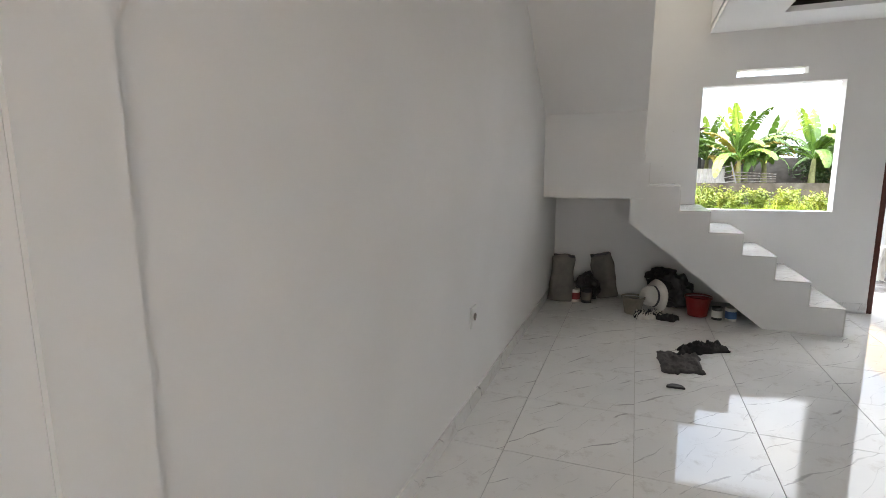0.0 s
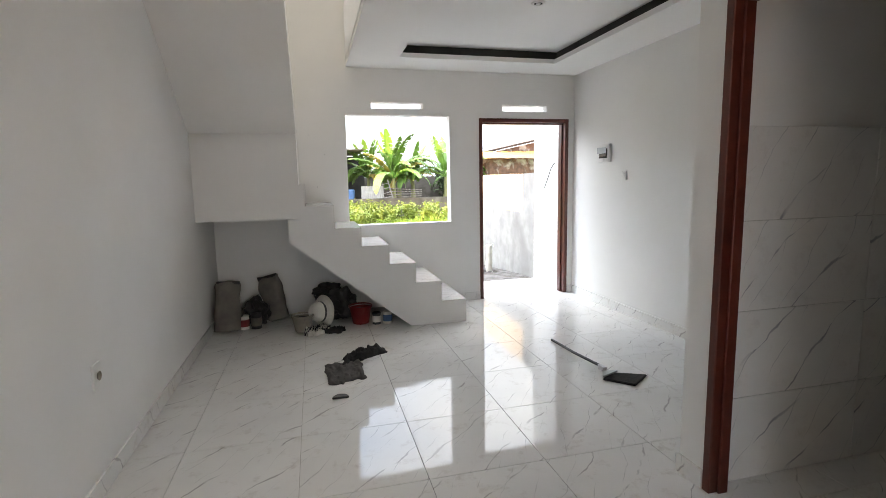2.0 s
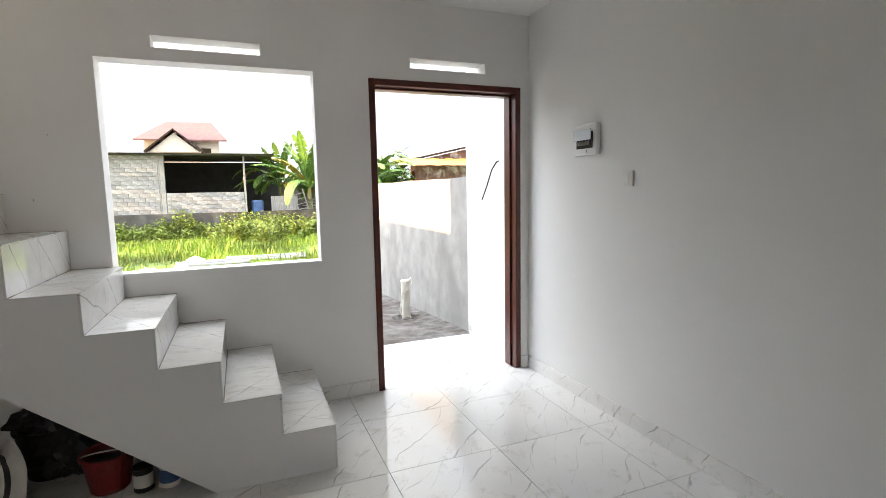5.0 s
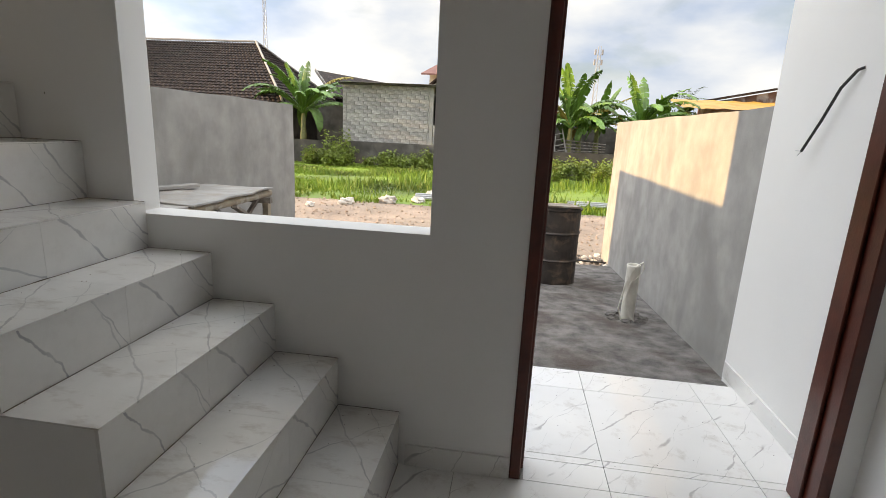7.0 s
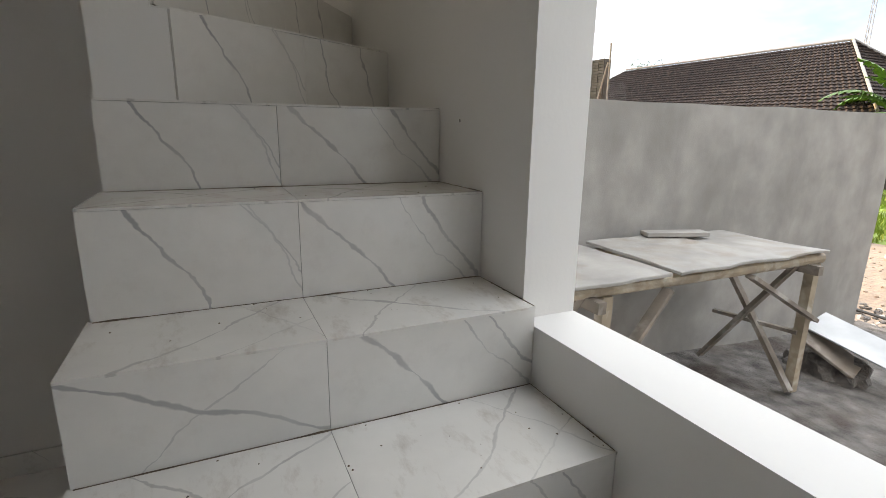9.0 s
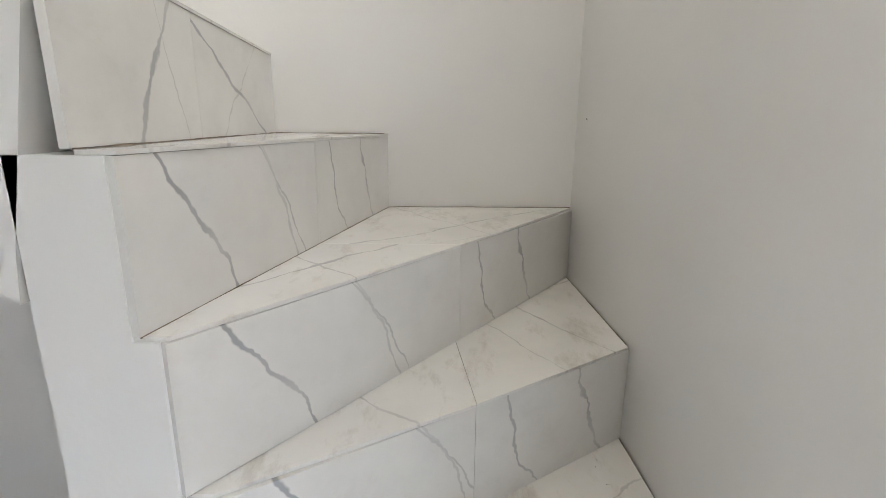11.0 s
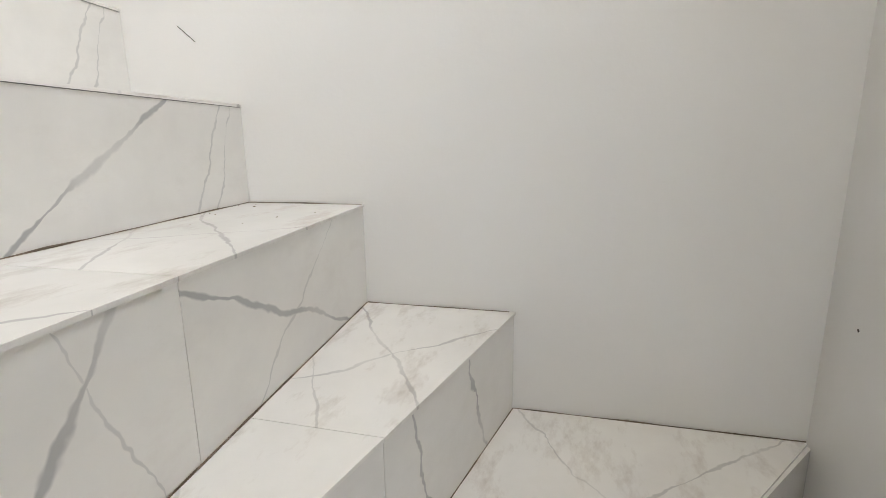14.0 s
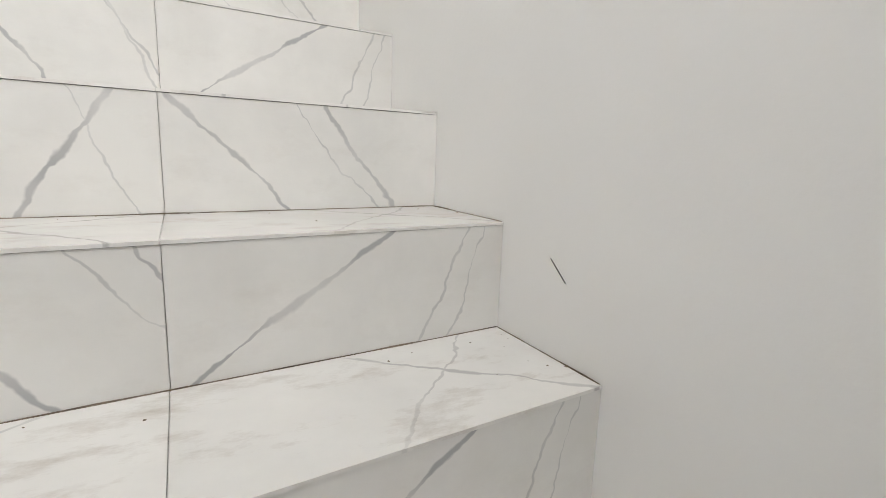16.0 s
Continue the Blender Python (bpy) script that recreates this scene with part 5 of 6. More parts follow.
for r in range(14):
    z = 1.004 + r * 0.162
    for s in ((0.01, 3.64, 14), (3.83, 6.64, 5)):
        if r > s[2] - 1:
            continue
        x = s[0] - (0.17 if r % 2 else 0.0) - brnd.uniform(0, 0.06)
        while x < s[1] - 0.02:
            a, b = max(x, s[0]), min(x + 0.352, s[1])
            if b - a > 0.08:
                w = 0.352 if b - a > 0.34 else 0.15
                tile_piece("block", min(w, b - a), 0.151, 0.03, M_BLOCK, shed, pose(a, 0.02 + brnd.uniform(-0.004, 0.004), z, 90, brnd.uniform(-0.4, 0.4), 0), 0.006)
            x += 0.363
# made tall and dark to stand for shaded clutter and hedges too
structure("wall_far_yard", slab((2.7, 16.0), (-0.4, 1.75), 24.0, 24.2, [], "y"), M_OLD, "dark wall, also standing in for shaded clutter behind the banana plants", "wall")
structure("wall_plot_edge", box(bmesh.new(), -30, -4.42, 19.0, 19.2, -0.4, 0.62), M_OLD, "low stained wall along the plot", "wall")
structure("wall_plot_edge_far", box(bmesh.new(), 2.62, 30, 19.0, 19.2, -0.4, 0.66), M_OLD, "low stained wall along the plot", "wall")


# ---- houses behind ----
def hip_roof(name, parent, corners, ridge, rows, material):
    """A tiled roof slope as overlapping courses between an eave and a ridge line."""
    (a, b), (c, d) = [[Vector(p) for p in q] for q in (corners, ridge)]
    nrm = (b - a).cross(c - a).normalized()
    if nrm.z < 0:
        nrm = -nrm
    cols = max(4, int((b - a).length / 0.24))
    for r in range(rows):
        bm = bmesh.new()
        f0, f1 = r / rows, (r + 1.12) / rows
        p0, q0 = a.lerp(c, f0), b.lerp(d, f0)
        p1, q1 = a.lerp(c, min(1, f1)), b.lerp(d, min(1, f1))
        lo, mid, hi = [], [], []
        for k in range(cols * 2 + 1):
            f = k / (cols * 2)
            wv = 0.022 if k % 2 else -0.018
            lo.append(bm.verts.new(p0.lerp(q0, f) + nrm * (0.03 + wv)))
            mid.append(bm.verts.new(p0.lerp(q0, f) + nrm * (0.07 + wv)))
            hi.append(bm.verts.new(p1.lerp(q1, f) + nrm * (0.015 + wv)))
        for k in range(cols * 2):
            bm.faces.new((lo[k], lo[k + 1], mid[k + 1], mid[k]))
            bm.faces.new((mid[k], mid[k + 1], hi[k + 1], hi[k]))
        part(name, bm, material, parent)


house = thing("tiled_house", pose(0, 0, -0.34), "low house with a wide dark weathered clay tile roof", "house")
EZ, RZ = 2.42, 5.5
ea, eb = (-27.5, 19.6, EZ), (-7.3, 19.6, EZ)
fa, fb = (-27.5, 28.6, EZ), (-7.3, 28.6, EZ)
ra, rb = (-23.5, 24.1, RZ), (-10.8, 24.1, RZ)
hip_roof("roof_course", house, (ea, eb), (ra, rb), 22, M_ROOF)
hip_roof("roof_course", house, (eb, fb), (rb, rb), 22, M_ROOF)
part("roof_back", extrude_poly(bmesh.new(), [fb, fa, ra, rb], [(p[0], p[1], p[2] - 0.05) for p in (fb, fa, ra, rb)]), M_ROOF, house)
for p, q in ((ra, rb), (rb, eb), (rb, fb)):
    part("ridge_cap", tube(bmesh.new(), [Vector(p) + Vector((0, 0, 0.1)), Vector(q) + Vector((0, 0, 0.09))], 0.055, 8), M_RIDGE, house, "pale mortar ridge cap")
# walls given a dark tone in place of shade under the eaves
part("wall", slab((-26.8, -8.0), (0, EZ), 20.4, 20.6, [(-13.0, -11.6, 0.9, 2.1), (-17.5, -16.0, 0.9, 2.1), (-10.0, -9.1, 0.0, 2.1)], "y"), M_OLD, house, "weathered house wall darkened for shade under the roof")
part("wall", box(bmesh.new(), -8.2, -8.0, 20.61, 27.8, 0, EZ), M_OLD, house, "weathered side wall darkened for shade under the roof")
# near-black plate behind the openings, painted as the unlit inside
part("inner_wall", box(bmesh.new(), -26.7, -8.3, 23.0, 23.2, 0, EZ), M_DARK, house, "inner wall coloured dark for the unlit rooms")
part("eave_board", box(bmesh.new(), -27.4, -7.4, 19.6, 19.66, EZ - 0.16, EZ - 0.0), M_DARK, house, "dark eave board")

lean = thing("lean_to_roof", pose(-15.5, 16.2, -0.34), "small lean-to with red metal roof sheets", "lean-to")
bm = bmesh.new()
for k in range(40):
    x0, x1 = -2.6 + k * 0.13, -2.6 + (k + 1) * 0.13
    z0, z1 = (0.02 if k % 2 else 0), (0 if k % 2 else 0.02)
    v = [bm.verts.new(p) for p in ((x0, -0.3, 2.25 + z0), (x1, -0.3, 2.25 + z1), (x1, 1.6, 2.75 + z1), (x0, 1.6, 2.75 + z0))]
    bm.faces.new(v)
part("roof_sheet", bm, M_REDROOF, lean, "faded red corrugated sheets")
for x in (-2.4, 0.0, 2.4):
    part("post", beam(bmesh.new(), (x, -0.1, 0), (x, -0.1, 2.28), 0.09, 0.09), M_LUMBER, lean)
part("lattice", box(bmesh.new(), -2.3, -0.1, 0.0, 0.03, 1.3, 2.0), M_RIDGE, lean, "pale lattice panel")

def brick_stack(x, half, top, seed):
    """An unfinished stretch of dark brickwork rising above the yard wall."""
    t = thing("brick_parapet", pose(x, 17.5, -0.34), "dark unfinished brickwork above the yard wall", "brickwork", "unfinished brick parapets")
    rnd = random.Random(seed)
    part("core", box(bmesh.new(), -half, half, 0.03, 0.4, 0.0, top - 0.03), M_OLD, t, "mortar core")
    cols = max(1, round(2 * half / 0.41))
    step = 2 * half / cols
    for r in range(14):
        for c in range(cols):
            tile_piece("brick", round(step - 0.03, 3), 0.115, 0.05, M_BRICK, t, pose(-half + c * step + 0.015, 0.028 + rnd.uniform(-0.006, 0.006), top - 0.14 * (r + 1), 90, rnd.uniform(-0.8, 0.8), 0), 0.008)
    return t


brick = brick_stack(-19.5, 1.4, 5.25, 1)
brick_stack(-21.75, 0.45, 5.35, 2)
part("prop", beam(bmesh.new(), (1.0, -0.1, 2.6), (1.75, -0.1, 5.0), 0.06, 0.06), M_LUMBER, brick, "leaning wooden prop")
part("post", beam(bmesh.new(), (1.75, 0.0, 0.0), (1.75, 0.0, 5.9), 0.06, 0.06), M_LUMBER, brick)

low = thing("low_house", pose(0, 0, -0.34), "low dark house with a steep weathered roof", "house")
part("wall", box(bmesh.new(), -6.9, -3.6, 22.4, 27.0, 0.0, 2.7), M_OLD, low, "dark weathered wall")
pa, pb, pc, pd = (-8.0, 25.0, 4.4), (-4.0, 28.0, 4.0), (-3.4, 22.2, 2.75), (-5.9, 22.0, 2.95)
part("roof", extrude_poly(bmesh.new(), [pa, pb, pc, pd], [(p[0], p[1], p[2] - 0.09) for p in (pa, pb, pc, pd)]), M_ROOF, low)
part("roof_back", extrude_poly(bmesh.new(), [pa, pb, (-6.6, 28.0, 2.75), (-7.2, 26.6, 2.75)], [(p[0], p[1], p[2] - 0.09) for p in (pa, pb, (-6.6, 28.0, 2.75), (-7.2, 26.6, 2.75))]), M_ROOF, low)
part("fascia", beam(bmesh.new(), pa, pd, 0.05, 0.16), M_LUMBER, low, "pale verge board")

gable = thing("cream_house", pose(-1.4, 34.0, -0.34), "two-storey cream house with red roofs", "house")
part("wall", slab((-2.0, 2.4), (0, 5.4), 0, 0.2, [(1.3, 1.9, 3.9, 4.8)], "y"), M_CREAM, gable)
# dark sheet gives the window hole its shade by colour
part("inner_wall", box(bmesh.new(), -1.9, 2.3, 1.2, 1.3, 0, 5.3), M_DARK, gable, "inner wall coloured dark for the unlit rooms")
part("gable_wall", extrude_poly(bmesh.new(), [(-1.6, -0.7, 4.5), (1.2, -0.7, 4.5), (-0.2, -0.7, 5.7)], [(-1.6, -0.02, 4.5), (1.2, -0.02, 4.5), (-0.2, -0.02, 5.7)]), M_CREAM, gable)
for sx in (-1, 1):
    part("gable_roof", extrude_poly(bmesh.new(), [(-0.2, -1.0, 5.85), (-0.2 + sx * 1.7, -1.0, 4.45), (-0.2 + sx * 1.7, -1.0, 4.55), (-0.2, -1.0, 5.95)], [(-0.2, 0.4, 5.85), (-0.2 + sx * 1.7, 0.4, 4.45), (-0.2 + sx * 1.7, 0.4, 4.55), (-0.2, 0.4, 5.95)]), M_ROOF, gable)
part("roof", extrude_poly(bmesh.new(), [(-2.5, -0.6, 5.3), (2.9, -0.6, 5.3), (1.9, 2.6, 6.8), (-0.9, 2.6, 6.8)], [(-2.5, -0.6, 5.2), (2.9, -0.6, 5.2), (1.9, 2.6, 6.7), (-0.9, 2.6, 6.7)]), M_PINK, gable, "red tiled hip roof")

rust = thing("rusty_hut", pose(10.2, 20.5, -0.34), "patched hut of rusty corrugated sheets with a yellow tarpaulin", "hut")
bm = bmesh.new()
for k in range(46):
    x0, x1 = k * 0.11, (k + 1) * 0.11
    y0, y1 = (0.03 if k % 2 else 0), (0 if k % 2 else 0.03)
    v = [bm.verts.new(p) for p in ((x0, y0, 0), (x1, y1, 0), (x1, y1, 2.9), (x0, y0, 2.9))]
    bm.faces.new(v)
part("sheet_wall", bm, M_RUST, rust, "rusty corrugated wall")
bm = bmesh.new()
g = [[bm.verts.new((-0.9 + 6.4 * i / 30, -0.5 + 2.6 * j / 10, 2.95 + 0.5 * j / 10 + 0.05 * noise.noise(Vector((i * 0.5, j * 0.7, 0))))) for i in range(31)] for j in range(11)]
for a, b in zip(g, g[1:]):
    for i in range(30):
        bm.faces.new((a[i], a[i + 1], b[i + 1], b[i]))
part("tarpaulin", bm, M_YELLOW, rust, "sagging yellow tarpaulin")
part("back_roof", extrude_poly(bmesh.new(), [(0.4, 2.2, 3.3), (6.5, 2.2, 4.6), (6.5, 2.2, 4.7), (0.4, 2.2, 3.4)], [(0.4, 5.5, 3.3), (6.5, 5.5, 4.6), (6.5, 5.5, 4.7), (0.4, 5.5, 3.4)]), M_ROOF, rust, "dark sloping roof")
part("back_wall", extrude_poly(bmesh.new(), [(0.6, 2.4, 0), (6.3, 2.4, 0), (6.3, 2.4, 4.5), (0.6, 2.4, 3.3)], [(0.6, 2.5, 0), (6.3, 2.5, 0), (6.3, 2.5, 4.5), (0.6, 2.5, 3.3)]), M_RUST, rust)

fence = thing("sheet_fence", pose(3.3, 19.3, 0.32), "leaning pale corrugated fence sheets", "fence")
bm = bmesh.new()
for k in range(22):
    x0, x1 = k * 0.05, (k + 1) * 0.05
    y0, y1 = (0.02 if k % 2 else 0), (0 if k % 2 else 0.02)
    v = [bm.verts.new(p) for p in ((x0, y0, 0), (x1, y1, 0), (x1, y1 + 0.1, 0.95), (x0, y0 + 0.1, 0.95))]
    bm.faces.new(v)
part("sheet", bm, M_RIDGE, fence)
rack = thing("timber_rack", pose(4.9, 19.5, 0.32, 0, 0, 10), "loose pile of grey timber behind the low wall", "timber")
for k in range(6):
    part("plank", beam(bmesh.new(), (-0.6 + 0.1 * k, 0, 0.1 + 0.14 * k), (1.6, 0.2, 0.2 + 0.1 * k), 0.12, 0.04), M_LUMBER, rack)
ladder = thing("ladder", pose(4.5, 19.25, 0.3, 0, -14, 0), "weathered wooden ladder leaning by the bananas", "ladder")
for x in (0, 0.42):
    part("rail", beam(bmesh.new(), (x, 0, 0), (x, 0.15, 1.2), 0.05, 0.04), M_RIDGE, ladder)
for k in range(5):
    part("rung", beam(bmesh.new(), (0.0, 0.03 * k, 0.15 + 0.22 * k), (0.42, 0.03 * k, 0.15 + 0.22 * k), 0.03, 0.03), M_RIDGE, ladder)
door_b = thing("blue_tank", pose(2.75, 19.35, 0.3), "blue plastic drums beside the shed", "drum")
part("drum", lathe(bmesh.new(), [(0, 0), (0.22, 0), (0.24, 0.05), (0.24, 0.75), (0.2, 0.82), (0, 0.83)], 20), M_BLUE, door_b)


def mast(m, h, w, label):
    t = thing("radio_mast", m, label, "mast", "masts")
    bm = bmesh.new()
    for a in range(3):
        x, y = w * math.cos(a * 2.094), w * math.sin(a * 2.094)
        tube(bm, [(x, y, 0), (x * 0.5, y * 0.5, h)], 0.04, 5)
    for k in range(int(h / 0.9)):
        z = k * 0.9
        s = 1 - 0.5 * z / h
        for a in range(3):
            b = a + 1
            beam(bm, (w * s * math.cos(a * 2.094), w * s * math.sin(a * 2.094), z), (w * s * math.cos(b * 2.094), w * s * math.sin(b * 2.094), z + 0.9), 0.03, 0.03)
    part("lattice", bm, M_ZINC, t)
    for dz in (0.4, 1.5):
        part("antenna_panel", rbox(-0.5, -0.3, -0.1, 0.1, h - dz - 0.6, h - dz, 0.02), M_RIDGE, t)
        part("antenna_panel", rbox(0.3, 0.5, -0.1, 0.1, h - dz - 0.6, h - dz, 0.02), M_RIDGE, t)
    return t


mast(pose(11.6, 62, 0), 11.6, 0.4, "slim grey telecom mast far behind the trees")
mast(pose(-29.5, 62, 0), 18.5, 0.35, "slim grey radio mast far behind the roofs")


def far_tree(m, h, r, seed, label="dense dark green tree behind the houses"):
    t = thing("tree", m, label, "tree", "far trees")
    rnd = random.Random(seed)
    bm = bmesh.new()
    tube(bm, [(0, 0, 0), (0.1, 0, h * 0.4), (0.0, 0.1, h * 0.7)], [0.2, 0.14, 0.06], 8)
    for k in range(6):
        a = k * 1.05
        tube(bm, [(0.05, 0, h * 0.45), (r * 0.6 * math.cos(a), r * 0.6 * math.sin(a), h * rnd.uniform(0.6, 0.85))], [0.07, 0.02], 6)
    part("trunk", bm, M_STEM, t)
    vs, fs = [], []
    for c in range(26):
        ctr = Vector((rnd.gauss(0, r * 0.5), rnd.gauss(0, r * 0.5), h * rnd.uniform(0.5, 1.0)))
        for q in range(120):
            p = ctr + Vector((rnd.gauss(0, r * 0.2), rnd.gauss(0, r * 0.2), rnd.gauss(0, r * 0.16)))
            s = rnd.uniform(0.05, 0.12)
            rot = Euler((rnd.uniform(-1, 1), rnd.uniform(-1, 1), rnd.uniform(0, 6.28))).to_matrix()
            k = len(vs)
            vs += [tuple(p + rot @ Vector(v) * s) for v in ((-1, 0, 0), (0, -0.5, 0.1), (1, 0, -0.1), (0, 0.5, 0.1))]
            fs.append((k, k + 1, k + 2, k + 3))
    me = bpy.data.meshes.new("crown")
    me.from_pydata(vs, [], fs)
    me.materials.append(M_FARTREE)
    ob = new("crown", me)
    ob.parent = t
    return t


for i, (x, y, h, r) in enumerate(((9.2, 22.5, 2.3, 1.1), (16, 30, 3.0, 2.0), (12, 33, 2.9, 1.9), (-33, 36, 7.5, 2.4), (22, 34, 3.4, 2.3), (6.5, 33, 2.9, 1.8))):
    far_tree(pose(x, y, -0.35, 0, 0, i * 40), h, r, 50 + i)


def palm(m, h, seed):
    t = thing("palm_tree", m, "small feathery palm far behind the huts", "palm tree")
    rnd = random.Random(seed)
    part("trunk", tube(bmesh.new(), [(0, 0, 0), (0.1, 0, h * 0.5), (0, 0, h)], [0.18, 0.13, 0.1], 8), M_STEM, t)
    for i in range(16):
        a, el = 2.4 * i, rnd.uniform(-0.2, 1.2)
        p, pts = Vector((0, 0, h)), []
        for s in range(9):
            pts.append(p.copy())
            p += Vector((math.cos(a) * math.cos(el), math.sin(a) * math.cos(el), math.sin(el))) * 0.24
            el -= 0.16
        bm = bmesh.new()
        side = Vector((-math.sin(a), math.cos(a), 0))
        for s in range(8):
            for sg in (-1, 1):
                q = pts[s].lerp(pts[s + 1], 0.5)
                tip = q + side * sg * 0.3 + Vector((0, 0, -0.12)) + (pts[s + 1] - pts[s]) * 0.8
                v = [bm.verts.new(c) for c in (pts[s], q, tip)]
                bm.faces.new(v)
        part("frond", bm, M_FARTREE, t)
    return t


palm(pose(17.5, 46, 0), 4.8, 3)
palm(pose(-37.2, 30, -0.3), 8.4, 9)

# ---- tiles: floor, porch, stairs ----
PX, PY, P, J = 0.275, -0.412, 0.596, 0.0024
floor = structure("floor", slab((0.0, W), (BACK, 0.0), -0.08, -0.0095, [], "z"), M_GROUT, "polished white marbled porcelain floor tiles", "floor")
tag = structure("floor_threshold", box(bmesh.new(), DOOR[0], DOOR[1], 0.0, 0.141, -0.08, -0.0095), M_GROUT, "tiled threshold of the front door", "floor")


def lay(parent, x0, x1, y0, y1):
    i = math.floor((x0 - PX) / P)
    while PX + i * P < x1:
        a, b = max(x0, PX + i * P) + J / 2, min(x1, PX + (i + 1) * P) - J / 2
        j = math.floor((y0 - PY) / P)
        while PY + j * P < y1:
            c, d = max(y0, PY + j * P) + J / 2, min(y1, PY + (j + 1) * P) - J / 2
            if b - a > 0.01 and d - c > 0.01:
                tile_piece("tile", round(b - a, 4), round(d - c, 4), 0.009, M_FLOOR, parent, pose(a, c, -0.009), 0.0008)
            j += 1
        i += 1


lay(floor, 0.0, W, BACK, 0.0)
lay(tag, DOOR[0] + 0.055, DOOR[1] - 0.055, 0.0, 0.141)
lay(porch, 0.0, W + 0.015, 0.141, 1.0)


TT, JS = 0.005, 0.0010


def print_uv(ob, origin, along, up, which):
    """Lays the tile's print: along and up are unit directions from its corner."""
    layer = ob.data.uv_layers.new(name="UVMap")
    o, a, u = Vector(origin), Vector(along), Vector(up)
    for loop in ob.data.loops:
        p = ob.data.vertices[loop.vertex_index].co - o
        layer.data[loop.index].uv = (p.dot(a) + 10 * which, p.dot(u))
    return ob


tread_prints = itertools.cycle((6, 7, 8, 7, 6, 8, 8))


def poly_tile(name, plan, z, parent, t=TT):
    """A cut tile of any outline, lying flat."""
    ob = part(name, prism(bmesh.new(), plan, z - t, z), M_TREAD, parent)
    p, q = max(((Vector((*a, z)), Vector((*b, z))) for a in plan for b in plan), key=lambda w: (w[1] - w[0]).length)
    if abs(p.x - q.x) > abs(p.y - q.y):
        along, up = (1, 0, 0), (0, 1, 0)
    else:
        along, up = (0, 1, 0), (-1, 0, 0)
    corner = Vector((min(a[0] for a in plan) if along[0] else max(a[0] for a in plan), min(a[1] for a in plan), z))
    return print_uv(ob, corner, along, up, next(tread_prints))


def wall_tile(name, p, q, z0, z1, parent, t=0.010, which=0):
    """An upright tile from p to q in plan, its face on the right-hand side of p to q."""
    p, q = Vector((*p, 0)), Vector((*q, 0))
    d = (q - p).normalized()
    nrm = Vector((d.y, -d.x, 0))
    a = p + d * (JS / 2)
    b = q - d * (JS / 2)
    plan = [(a.x, a.y), (b.x, b.y), (b.x + nrm.x * t, b.y + nrm.y * t), (a.x + nrm.x * t, a.y + nrm.y * t)]
    ob = part(name, prism(bmesh.new(), plan, z0 + 0.001, z1), M_STAIR, parent)
    return print_uv(ob, (p.x, p.y, z0), d, (0, 0, 1), which)


SJ = -0.437
for k in range(7):
    x, z, zb = SX[k], SZ[k], (SZ[k - 1] if k else 0.0)
    ye = side_y(x)
    for y0, y1, which in ((-0.001, SJ, 1), (SJ, ye, 2 if k in (1, 4) else 0)):
        wall_tile("riser_tile", (x - TILE, y1), (x - TILE, y0), zb, z - TT - 0.0008, stairs, which=which)
    if k < 6:
        xb = SX[k + 1] - TILE
        for y0, y1 in ((-0.001, SJ), (SJ, ye)):
            poly_tile("tread_tile", [(xb + 0.001, y0 - JS / 2), (x, y0 - JS / 2), (x, y1 + JS / 2), (xb + 0.001, y1 + JS / 2)], z, stairs)


def cut(a, b, f):
    return (a[0] + (b[0] - a[0]) * f, a[1] + (b[1] - a[1]) * f)


# winders: risers on slanted lines, treads in two pieces
xw = SX[6]
f8 = 0.62
poly_tile("tread_tile", [(R8[0][0], -0.002), (xw, -0.002), (xw, SJ), cut(*R8, f8)], SZ[6], stairs)
poly_tile("tread_tile", [cut(*R8, f8 + 0.004), (xw, SJ - JS), (xw, side_y(xw)), (NEWEL + 0.001, side_y(xw)), (NEWEL + 0.001, R8[1][1])], SZ[6], stairs)
for (w0, w1), zb, zt in ((R8, SZ[6], SZ[7]), (R9, SZ[7], SZ[8]), (R10, SZ[8], SZ[9])):
    m = cut(w0, w1, 0.5)
    wall_tile("riser_tile", cut(w0, w1, 0.998), m, zb, zt - TT - 0.0008, stairs, which=0)
    wall_tile("riser_tile", m, cut(w0, w1, 0.002), zb, zt - TT - 0.0008, stairs, which=5)


def winder_tread(ra_, rb_, z):
    """The tread between two slanted risers, with a little nosing over the first."""
    d = (Vector(ra_[1]) - Vector(ra_[0])).normalized()
    n2 = Vector((-d.y, d.x)) * 0.012
    n2 = -n2 if n2.x < 0 and abs(n2.x) > abs(n2.y) else n2
    am, bmid = cut(*ra_, 0.5), cut(*rb_, 0.5)
    sh = lambda p: (min(max(p[0] + n2.x, 0.002), NEWEL - 0.003), min(p[1] + n2.y, -0.002))
    end = (rb_[1][0] - 0.003, rb_[1][1])
    poly_tile("tread_tile", [sh(ra_[0]), sh(am), bmid, (max(rb_[0][0], 0.002), min(rb_[0][1], -0.002))], z, stairs)
    d2 = (Vector(am) - Vector(ra_[0])).normalized() * JS
    poly_tile("tread_tile", [(sh(am)[0] + d2.x, sh(am)[1] + d2.y), sh(ra_[1]), end, (bmid[0] + d2.x, bmid[1] + d2.y)], z, stairs)


winder_tread(R8, R9, SZ[7])
winder_tread(R9, R10, SZ[8])
winder_tread(R10, R11, SZ[9])
SJ2 = 0.53


def flight_y(k, x):
    if k == 0:
        return R11[0][1] + (R11[1][1] - R11[0][1]) * x / NEWEL
    return SY[k] + SLANT * x / NEWEL


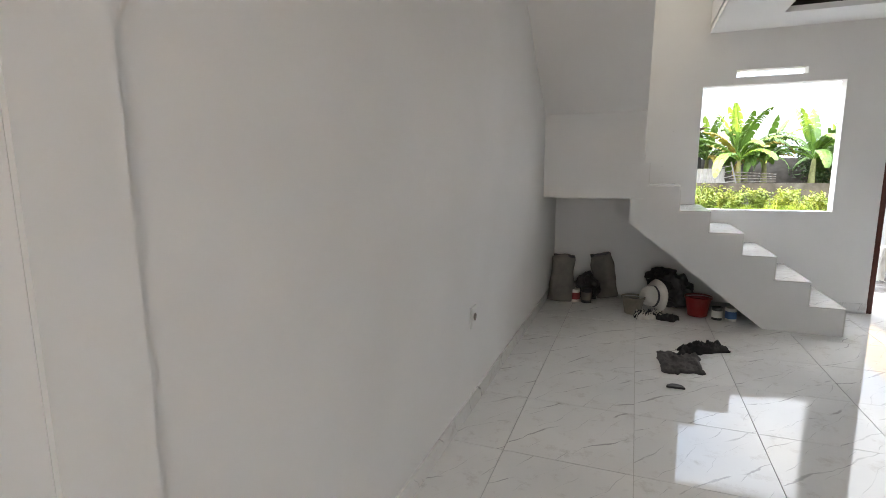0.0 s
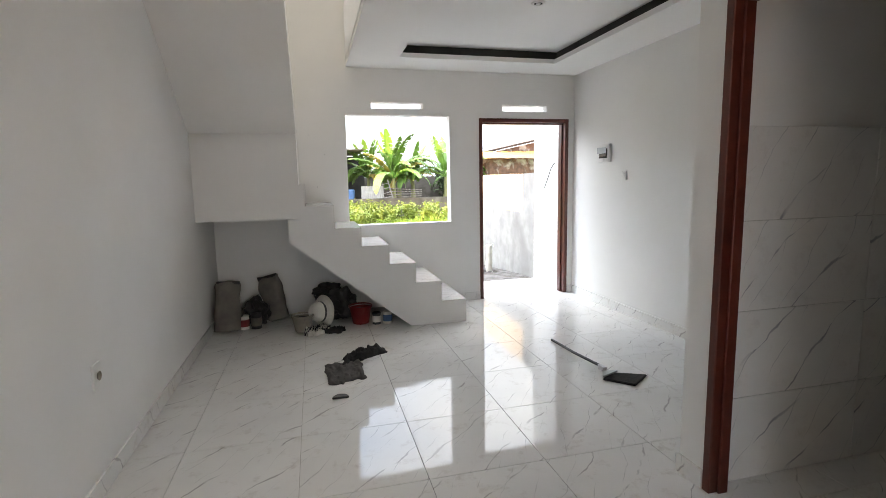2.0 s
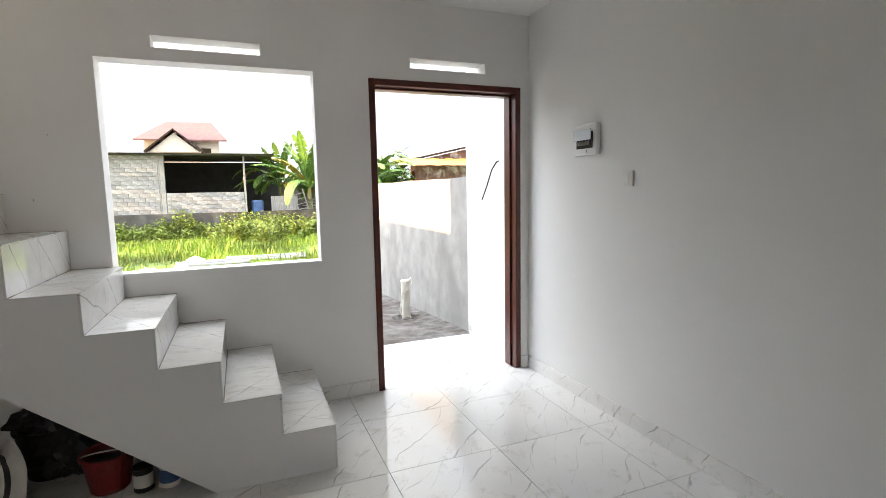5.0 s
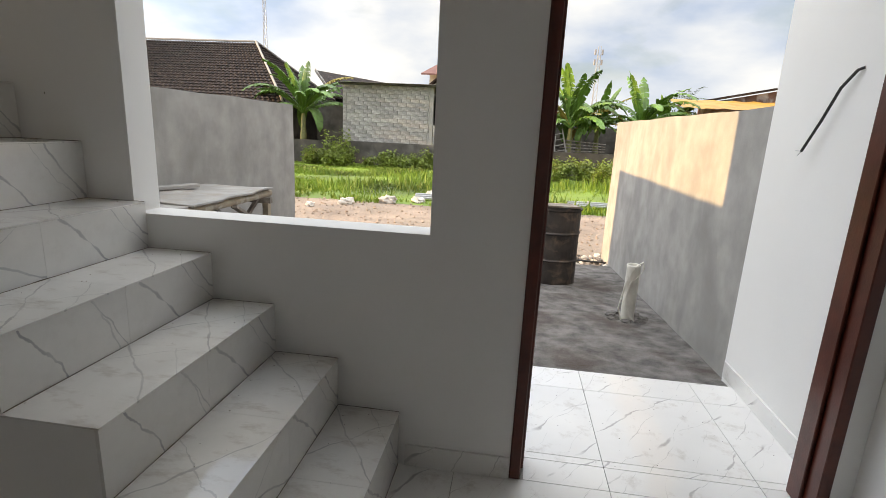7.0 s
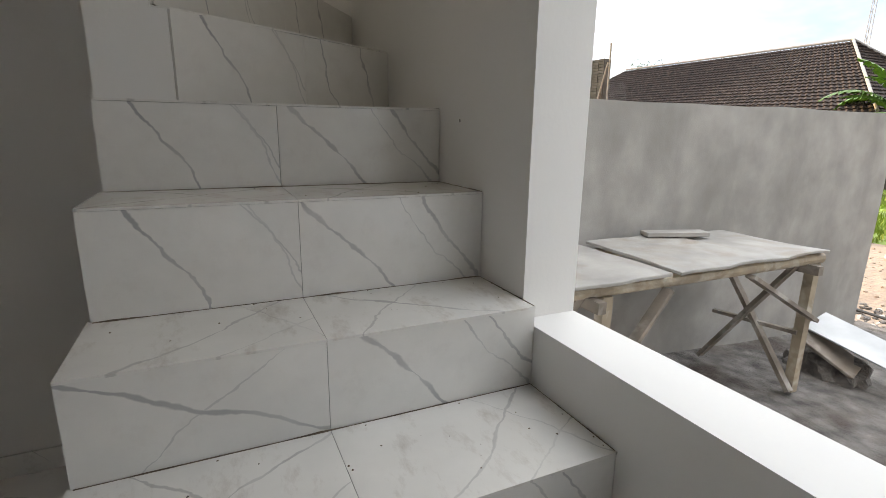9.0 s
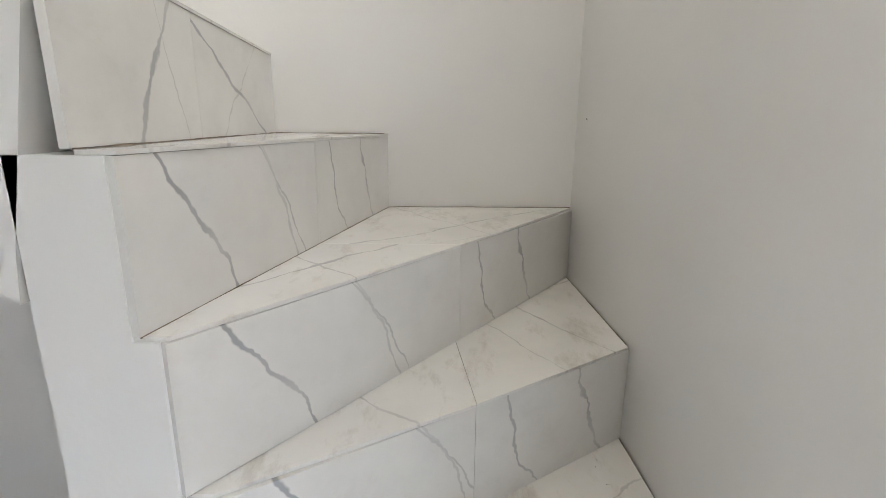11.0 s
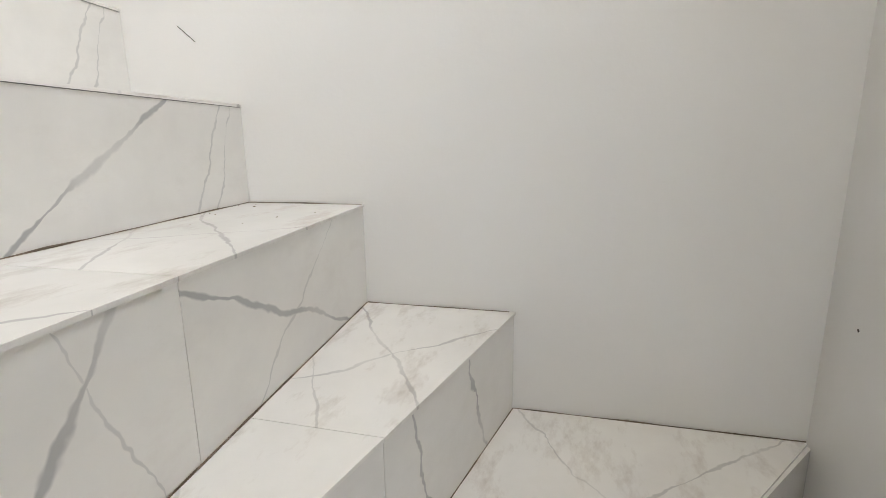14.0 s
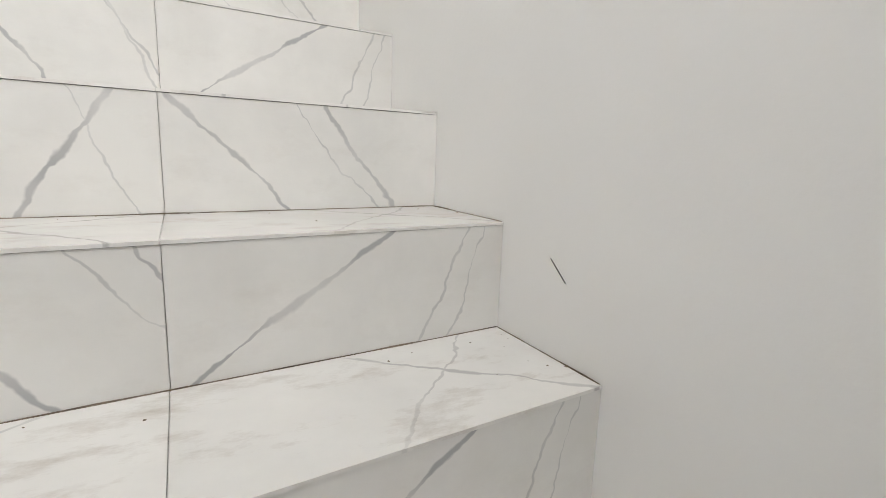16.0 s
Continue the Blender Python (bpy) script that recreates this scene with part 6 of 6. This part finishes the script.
for k in range(6):
    z, zb = SZ[10 + k], SZ[9 + k]
    for x0, x1, which in ((0.001, SJ2, (2, 3, 3, 1, 3, 1)[k]), (SJ2, NEWEL, (4, 0, 1, 4, 0, 4)[k])):
        wall_tile("riser_tile", (x1, flight_y(k, x1) - TILE), (x0, flight_y(k, x0) - TILE), zb, z - TT - 0.0008, stairs, which=which)
        yb = [flight_y(k + 1, x) - TILE if k < 5 else -2.4 for x in (x0, x1)]
        poly_tile("tread_tile", [(x0 + JS / 2, flight_y(k, x0)), (x1 - JS / 2, flight_y(k, x1)), (x1 - JS / 2, yb[1]), (x0 + JS / 2, yb[0])], z, stairs)


# ---- grout lines, worn and dirty, in the inner corners of the stairs ----
M_BEAD = mat("dirty_grout_bead", (0.15, 0.115, 0.085), 0.95, var=0.5, scale=25, bump=0.3)


def bead(pts, r, seed):
    """A thin uneven line of grout through points."""
    fine = []
    for p, q in zip(pts, pts[1:]):
        p, q = Vector(p), Vector(q)
        k = max(2, int((q - p).length / 0.03))
        fine += [p.lerp(q, i / k) for i in range(k)]
    fine.append(Vector(pts[-1]))
    rad = [r * (0.35 + 1.1 * abs(noise.noise(Vector((i * 0.37, seed, 0))) + 0.25)) for i in range(len(fine))]
    return part("grout_line", tube(bmesh.new(), fine, rad, 5), M_BEAD, stairs)


for k in range(7):
    x, z = SX[k], SZ[k]
    zb = SZ[k - 1] if k else 0.0
    bead([(x - 0.001, -0.004, zb), (x - 0.001, side_y(x) + 0.004, zb)], 0.0022, k)
    xb = SX[k + 1] if k < 6 else R8[0][0]
    bead([(x - 0.004, -0.003, z), (xb, -0.003, z)], 0.0018, 20 + k)
for i, ((w0, w1), z) in enumerate(((R8, SZ[6]), (R9, SZ[7]), (R10, SZ[8]), (R11, SZ[9]))):
    d = (Vector(w1) - Vector(w0)).normalized()
    nn = Vector((-d.y, d.x)) * (0.010 if i < 3 else -0.001)
    bead([(max(w0[0] + nn.x, 0.004), min(w0[1] + nn.y, -0.004), z), (w1[0] + nn.x - 0.004, w1[1] + nn.y, z)], 0.0022, 40 + i)
bead([(R8[0][0], -0.003, SZ[7]), (0.003, -0.003, SZ[7])], 0.0018, 51)
bead([(0.003, -0.003, SZ[8]), (0.003, R10[0][1], SZ[8])], 0.0018, 52)
bead([(0.003, R10[0][1], SZ[9]), (0.003, SY[0], SZ[9])], 0.0018, 53)
for k in range(6):
    z, zb = SZ[10 + k], SZ[9 + k]
    if k:
        bead([(0.004, flight_y(k, 0) - 0.001, zb), (NEWEL - 0.004, flight_y(k, NEWEL) - 0.001, zb)], 0.0022, 60 + k)
    bead([(0.003, flight_y(k, 0) - 0.004, z), (0.003, flight_y(k + 1, 0) if k < 5 else -2.4, z)], 0.0018, 70 + k)


# ---- small marks on the walls ----
def wall_mark(p, q, r, label):
    bm = tube(bmesh.new(), [p, q], r, 5)
    return structure("trim_wall_mark", bm, M_OLD, label, "wall mark")


wall_mark((0.0008, -1.186, 2.548), (0.0008, -1.149, 2.517), 0.0008, "short dark scratch in the white paint")
wall_mark((1.141, -0.0005, 1.709), (1.143, -0.0005, 1.703), 0.0018, "small dark nick in the white paint")
wall_mark((1.052, -0.0005, 1.369), (1.053, -0.0005, 1.361), 0.0018, "small dark nick in the white paint")
wall_mark((0.987, -0.0005, 1.906), (0.989, -0.0005, 1.901), 0.0013, "small dark nick in the white paint")
wall_mark((0.091, -0.0005, 2.043), (0.094, -0.0005, 2.040), 0.0015, "small dark nick in the white paint")


# ---- crumbs of mortar left on the stairs and the porch ----
def crumbs(name, spots, material, label, seed):
    """Loose grit: small uneven pyramids at the spots given."""
    rnd = random.Random(seed)
    vs, fs = [], []
    for x, y, z in spots:
        r = rnd.uniform(0.0008, 0.003)
        a = rnd.uniform(0, 6.28)
        k = len(vs)
        vs += [(x + r * math.cos(a + q * 1.57) * rnd.uniform(0.6, 1.3), y + r * math.sin(a + q * 1.57) * rnd.uniform(0.6, 1.3), z + 0.0003) for q in range(4)]
        vs.append((x, y, z + r * rnd.uniform(0.5, 1.0)))
        fs += [(k + q, k + (q + 1) % 4, k + 4) for q in range(4)]
    me = bpy.data.meshes.new(name)
    me.from_pydata(vs, [], fs)
    me.materials.append(material)
    return tagged(new(name, me), label, "grit", kind="stuff")


cr = random.Random(77)
spots = []
for k in range(7):
    xb = SX[k + 1] if k < 6 else 0.5
    for _ in range(22):
        deep = cr.random() ** 2.5
        if cr.random() < 0.55:
            spots.append((xb + 0.006 + deep * 0.2, cr.uniform(side_y(SX[k]) + 0.03, -0.01), SZ[k]))
        else:
            spots.append((cr.uniform(xb + 0.01, SX[k] - 0.01), -0.006 - deep * 0.3, SZ[k]))
for k in range(5):
    for _ in range(16):
        x = cr.uniform(0.01, NEWEL - 0.02) if cr.random() < 0.6 else 0.006 + 0.25 * cr.random() ** 2
        f = cr.random() ** 2
        spots.append((x, flight_y(k + 1, x) + 0.004 + f * 0.2, SZ[10 + k]))
crumbs("mortar_crumbs", spots, M_BEAD, "brown mortar crumbs in the corners of the treads", 3)
crumbs("porch_grit", [(cr.uniform(2.2, W - 0.05), 1.0 - 0.85 * cr.random() ** 1.6, 0.0) for _ in range(260)], M_CONC, "grit trodden onto the porch tiles", 4)
